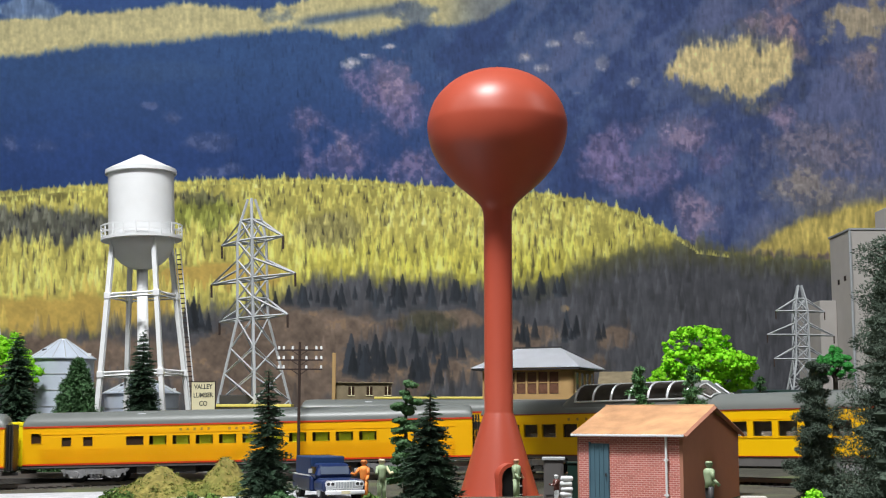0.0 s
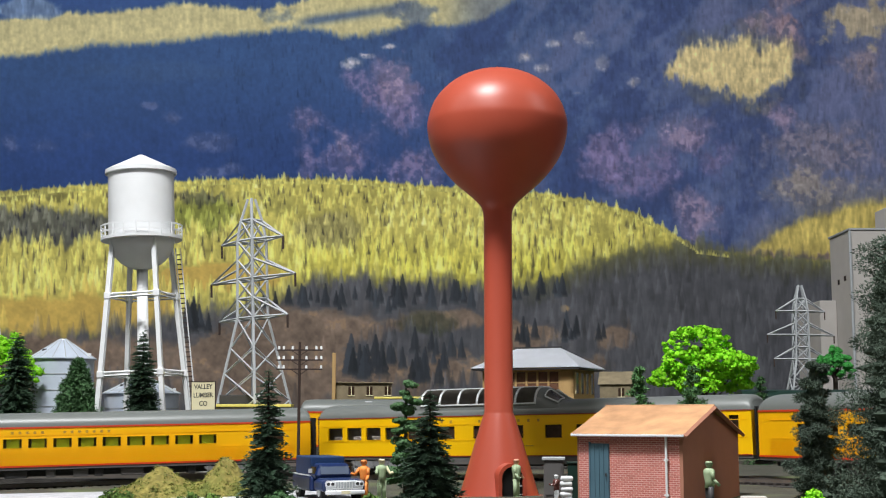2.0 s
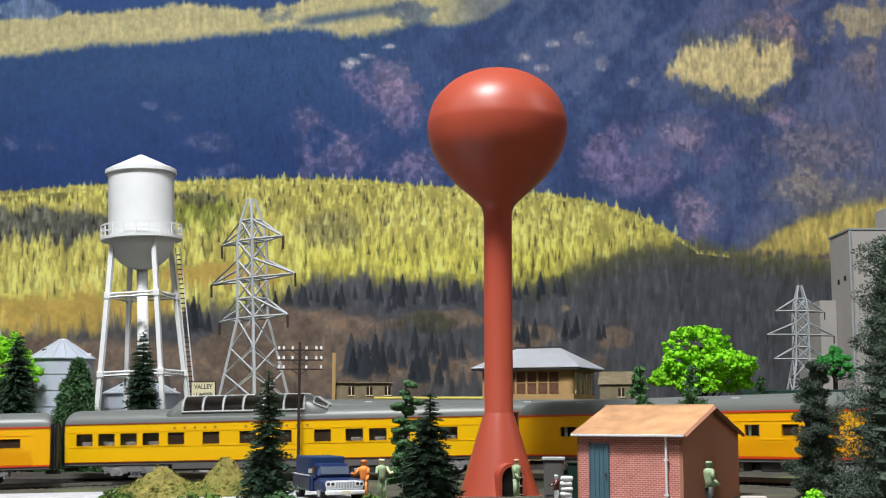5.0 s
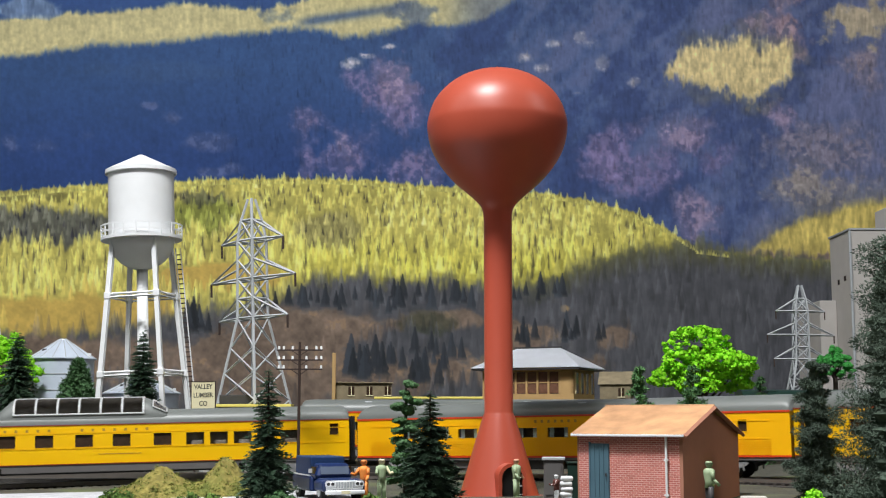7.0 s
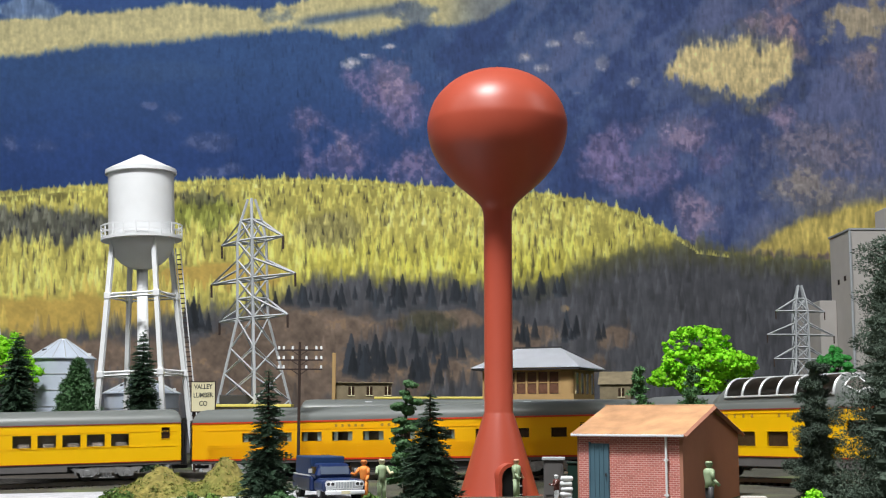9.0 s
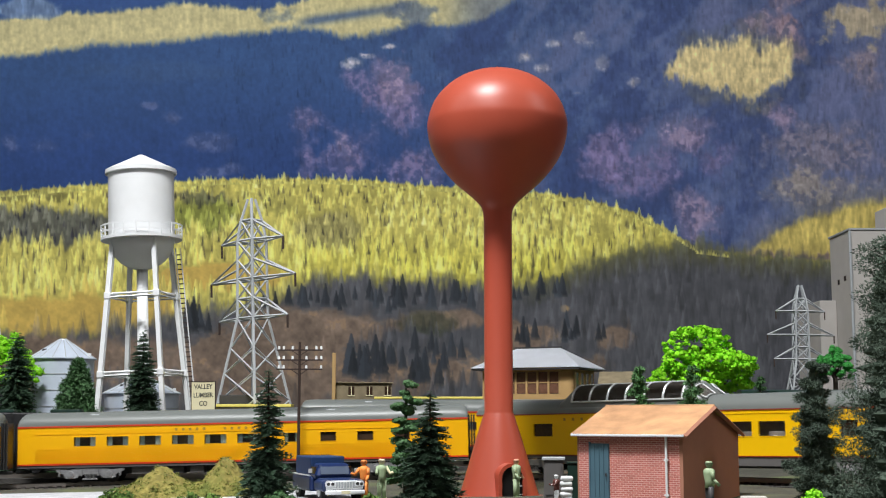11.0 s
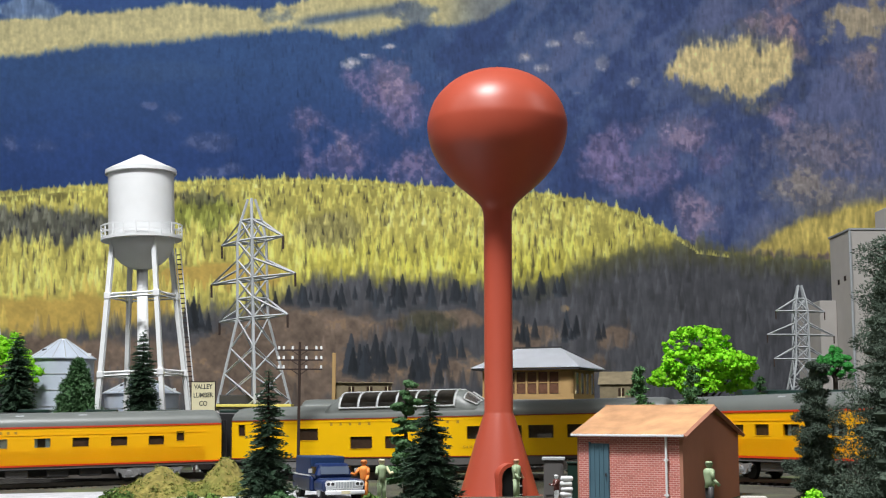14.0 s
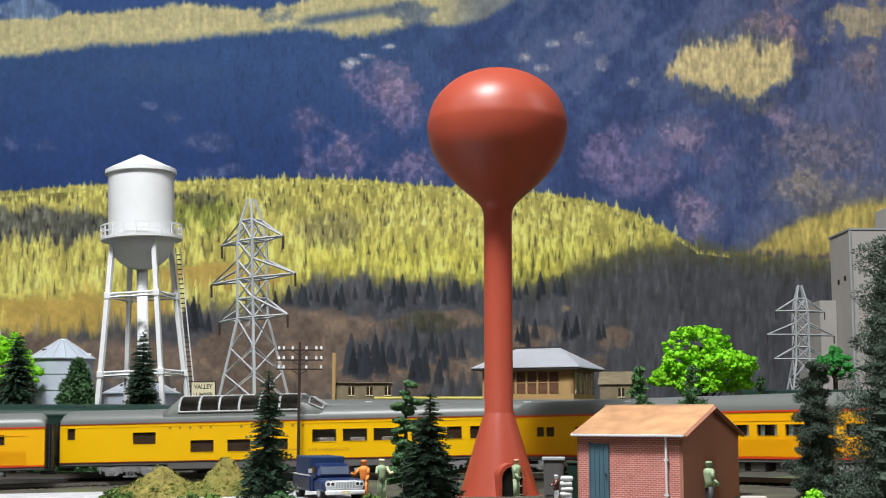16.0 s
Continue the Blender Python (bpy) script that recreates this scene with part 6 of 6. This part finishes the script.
def plant_clumped(x, y, top, r, material, label, seed, layers=14, lush=9, leaf=0.0011, name="spruce_tree", low=0.03, shape=0.8, foot=None, core=True, needles=60, dense=0.0, uneven=0.4, soft=False):
    """A chunky model conifer whose boughs end in soft tufts."""
    rng = random.Random(seed)
    g = ground_height(x, y) if foot is None else foot
    h = top - g
    t = thing(name, pose(x, y, g - 0.001), label, "tree", "model conifers")
    trunk = part("trunk", rod(bmesh.new(), (0, 0, -0.001), (0, 0, h * 0.98), 0.020 * h + 0.0005, 9, 0.0003), M_BARK, t)
    tris = []
    for i in range(layers):
        f = (i + 0.3 * rng.random()) / layers
        z = h * (low + (1 - low) * f)
        reach = r * (1 - f) ** shape + 0.001
        n = max(3, int(lush * (0.35 + 0.65 * (1 - f))))
        for k in range(n):
            a = 6.283 * (k + rng.random()) / n
            L = reach * (1.1 - uneven * rng.random() * 1.25)
            zz = z + (rng.random() - 0.5) * h / layers
            end = Vector((L * math.cos(a), L * math.sin(a), zz - 0.12 * L))
            part("bough", rod(bmesh.new(), (0, 0, zz + 0.15 * L), end * 0.9 + Vector((0, 0, zz * 0.1)), 0.0005, 4, 0.0002), M_BARK, trunk)
            steps = 3 if core else 1
            for j in range(steps):
                u = 1.0 - 0.32 * j
                c = Vector((end.x * u, end.y * u, end.z + 0.10 * L * (1 - u)))
                puff(c, (0.24 * reach + 0.0012) * (0.8 + 0.4 * rng.random()), needles, rng, leaf, tris, 0.62, not soft)
    if dense:
        # the packed inner foliage
        rows, around = layers * 2, 22
        verts = []
        for i in range(rows + 1):
            f = i / rows
            for k in range(around):
                a = 6.283 * k / around
                q = dense * r * (1 - f) ** shape * (0.75 + 0.45 * rng.random()) * (0.85 if i % 2 else 1.05)
                verts.append((q * math.cos(a), q * math.sin(a), h * (low + (0.97 - low) * f)))
        faces = [(i * around + k, i * around + (k + 1) % around, (i + 1) * around + (k + 1) % around, (i + 1) * around + k) for i in range(rows) for k in range(around)]
        sub("inner_foliage", flat_mesh("inner_foliage", verts, faces, material), t)
    sub("crown", tri_mesh("crown", tris, material), t)
    return t


def plant_broadleaf(x, y, z0, z1, r, material, label, seed, clumps=120, leaf=0.0014, name="broadleaf_tree"):
    rng = random.Random(seed)
    g = ground_height(x, y)
    t = thing(name, pose(x, y, g - 0.001), label, "tree", "model broadleaf trees")
    mid, half = (z0 + z1) / 2 - g, (z1 - z0) / 2
    bm = bmesh.new()
    rod(bm, (0, 0, -0.001), (0, 0, mid), 0.0030, 9, 0.0018)
    trunk = part("trunk", bm, M_BARK, t)
    tris = []
    for k in range(clumps):
        v = Vector((rng.gauss(0, 1), rng.gauss(0, 1), rng.gauss(0, 1))).normalized()
        u = 0.60 + 0.38 * rng.random()
        if v.z < -0.45:
            v.z *= -0.6
        taper = 1 - 0.35 * max(v.z, 0)
        c = Vector((v.x * r * u * taper, v.y * r * u * taper, mid + v.z * half * u))
        if k % 7 == 0:
            part("limb", rod(bmesh.new(), (0, 0, mid - half * 0.5), c, 0.0010, 5, 0.0003), M_BARK, trunk)
        puff(c, r * (0.11 + 0.10 * rng.random()), 80, rng, leaf, tris, 0.8)
    sub("crown", tri_mesh("crown", tris, material), t)
    return t


def plant_lobed(x, y, lobes, material, label, seed, leaf=0.0020, name="broadleaf_tree"):
    """A foam tree whose crown is a stack of shelf-like lobes: (sideways, depth, height, radius, half height)."""
    rng = random.Random(seed)
    g = ground_height(x, y)
    t = thing(name, pose(x, y, g - 0.001), label, "tree", "model broadleaf trees")
    trunk = part("trunk", rod(bmesh.new(), (0, 0, -0.001), (0, 0, lobes[0][2] - g), 0.0032, 9, 0.0016), M_BARK, t)
    for dx, dy, z, r, half in lobes:
        part("limb", rod(bmesh.new(), (0, 0, (z - g) * 0.6), (dx, dy, z - g - half * 0.3), 0.0014, 6, 0.0006), M_BARK, trunk)
        tris = []
        for k in range(int(30 + 110000 * r * r)):
            a, b = rng.random() * 6.283, rng.random()
            up = -0.45 + 1.45 * b
            w = math.sqrt(max(0.0, 1 - up * up)) * (0.86 + 0.26 * rng.random())
            c = Vector((dx + r * w * math.cos(a), dy + r * w * math.sin(a), z - g + half * up * (0.9 + 0.2 * rng.random())))
            puff(c, 0.0030 + 0.0022 * rng.random(), 26, rng, leaf, tris, 0.75)
        sub("leaf_clump", tri_mesh("leaf_clump", tris, material), t)
    return t


# beyond the main line
plant_fir(-0.3622, 1.10, 0.1170, 0.0255, M_FIR, "tall dark green fir by the grain bin", 11, layers=52, lush=24, droop=0.04, shape=0.52)
plant_clumped(-0.3105, 1.10, 0.0950, 0.0315, M_FIR2, "full mid-green conifer beside the grain bin", 12, layers=30, lush=26, leaf=0.0014, shape=0.85)
plant_fir(-0.2440, 1.05, 0.1160, 0.0205, M_FIR, "dark green fir in front of the white tower", 13, layers=52, lush=24, droop=0.04, shape=0.5)
plant_broadleaf(-0.4040, 1.20, 0.055, 0.1240, 0.0300, M_LEAF, "bright green foam tree behind the fir", 14, clumps=130, leaf=0.0012)
plant_lobed(0.2443, 1.22, ((-0.003, 0.0, 0.1120, 0.0290, 0.0180), (0.018, -0.014, 0.0960, 0.0270, 0.0110), (-0.020, -0.012, 0.0950, 0.0180, 0.0110), (-0.030, -0.004, 0.0810, 0.0180, 0.0095), (0.022, 0.004, 0.0760, 0.0230, 0.0110), (-0.006, -0.016, 0.0750, 0.0190, 0.0110), (0.030, -0.002, 0.0890, 0.0160, 0.0095), (0.004, -0.006, 0.0860, 0.0220, 0.0120)), M_LEAF, "large bright green foam tree with shelf-like lobes", 15, leaf=0.0016)
plant_broadleaf(0.3400, 1.12, 0.0680, 0.1080, 0.0185, M_LEAF2, "small emerald foam tree beside the elevator", 16, clumps=80, leaf=0.0011)
plant_clumped(0.2500, 1.02, 0.0800, 0.0095, M_FIR2, "tiny green conifer beyond the train", 17, layers=12, lush=6, leaf=0.0008)
# between the tower and the line
plant_clumped(0.1085, 0.715, 0.0735, 0.0085, M_FIR2, "small green conifer behind the shed", 18, layers=12, lush=6, leaf=0.0008, low=0.3)
plant_clumped(0.1350, 0.700, 0.0740, 0.0100, M_FIR2, "small green conifer behind the shed", 19, layers=12, lush=6, leaf=0.0008, low=0.3)
plant_fir(-0.0890, 0.660, 0.0715, 0.0158, M_FIR, "dark green layered fir beside the pickup", 20, layers=40, lush=15, ragged=0.42, droop=0.06, shape=0.66)
plant_clumped(-0.0200, 0.700, 0.0668, 0.0088, M_FIR2, "sparse green pine with tufted boughs", 21, layers=9, lush=6, needles=150, leaf=0.0008, name="pine_tree", low=0.2, shape=0.3, uneven=0.62, soft=True)
plant_fir(-0.0062, 0.625, 0.0590, 0.0168, M_FIR, "dark green fir beside the red tower", 22, layers=36, lush=15, ragged=0.46, droop=0.06, shape=0.66)
plant_clumped(0.1725, 0.600, 0.0725, 0.0128, M_FIRGREY, "grey-green shaggy spruce beside the brick shed", 23, layers=14, lush=7, leaf=0.00052, needles=330, dense=0.6, shape=0.45, uneven=0.62)
plant_clumped(0.1880, 0.500, 0.1290, 0.0300, M_FIRGREY, "large grey-green shaggy spruce near the layout edge", 24, layers=19, lush=14, leaf=0.00055, shape=0.27, needles=430, dense=0.88, uneven=0.42)


def plant_bush(x, y, r, h, material, label, seed, leaf=0.0008, n=40, lift=0.0):
    rng = random.Random(seed)
    t = thing("bush", pose(x, y, ground_height(x, y) - 0.0005 + lift), label, "bush", "low flock bushes")
    tris = []
    for _ in range(n):
        a, u = rng.random() * 6.28, rng.random() ** 0.5
        c = Vector((r * u * math.cos(a), r * 0.7 * u * math.sin(a), h * (0.15 + 0.75 * (1 - u * u) * rng.random())))
        puff(c, 0.20 * r + 0.0006, 36, rng, leaf, tris, 0.8)
    sub("foliage", tri_mesh("foliage", tris, material), t)
    part("stem", rod(bmesh.new(), (0, 0, -0.001), (0, 0, h * 0.6), 0.0006, 6), M_BARK, t)


def build_mound():
    """A moss-grown rock bank beside the road."""
    rng = random.Random(31)
    t = thing("mossy_rock_bank", pose(-0.150, 0.715, ground_height(-0.150, 0.715) - 0.001), "olive moss-covered rock bank beside the road", "rock")
    n, verts, faces = 110, [], []

    def top(x, y):
        base = math.exp(-((x + 0.003) / 0.016) ** 2) * 0.0190 + math.exp(-((x - 0.031) / 0.013) ** 2) * 0.0240 + math.exp(-((x + 0.026) / 0.011) ** 2) * 0.0050
        base *= math.exp(-(y / 0.019) ** 2)
        return base + 0.0030 * noise.noise(Vector((x * 150, y * 150, 1))) + 0.0014 * noise.noise(Vector((x * 420, y * 420, 5))) + 0.0006 * noise.noise(Vector((x * 1100, y * 1100, 9)))

    for j in range(n + 1):
        for i in range(n + 1):
            x, y = -0.045 + 0.105 * i / n, -0.034 + 0.068 * j / n
            verts.append((x, y, top(x, y) - 0.001))
    for j in range(n):
        for i in range(n):
            a = j * (n + 1) + i
            faces.append((a, a + 1, a + n + 2, a + n + 1))
    me = flat_mesh("rock", verts, faces, M_MOSS)
    sub("rock", me, t, "olive and tan moss-covered rock")
    tris = []
    for _ in range(1500):
        x, y = rng.uniform(-0.042, 0.056), rng.uniform(-0.032, 0.020)
        z = top(x, y)
        if z < 0.0012 or (z > 0.012 and rng.random() < 0.6):
            continue
        puff((x, y, z - 0.0006), 0.0016, 12, rng, 0.0004, tris, 0.5)
    sub("moss", tri_mesh("moss", tris, M_TUFT), t, "green moss tufts")


build_mound()
plant_bush(-0.0800, 0.640, 0.0085, 0.0100, M_FIR2, "low green bush at the foot of the fir", 41)
plant_bush(-0.0355, 0.630, 0.0055, 0.0065, M_BUSH, "small green bush by the figurines", 42)
plant_bush(0.1560, 0.545, 0.0085, 0.0090, M_LEAF, "bright green bush at the foot of the spruce", 43)
plant_bush(-0.1720, 0.690, 0.0105, 0.0085, M_BUSH, "low green bush beside the road", 44)
plant_bush(-0.1250, 0.668, 0.0120, 0.0080, M_BUSH, "low green bush beside the rock bank", 45)
plant_bush(0.1720, 0.560, 0.0110, 0.0100, M_FIRGREY, "grey-green bush under the spruce", 46)


# ---- what moves ----
def motions():
    times = [0.5 * i for i in range(33)]
    for k, car in cars:
        walk(car, [(t, car_pose(k, t)) for t in times])
    for x, car in rear_train:
        walk(car, [(t, pose(x + REAR_SPEED * t, REAR_Y, REAR_Z)) for t in (0.0, 8.0, 16.0)])


motions()
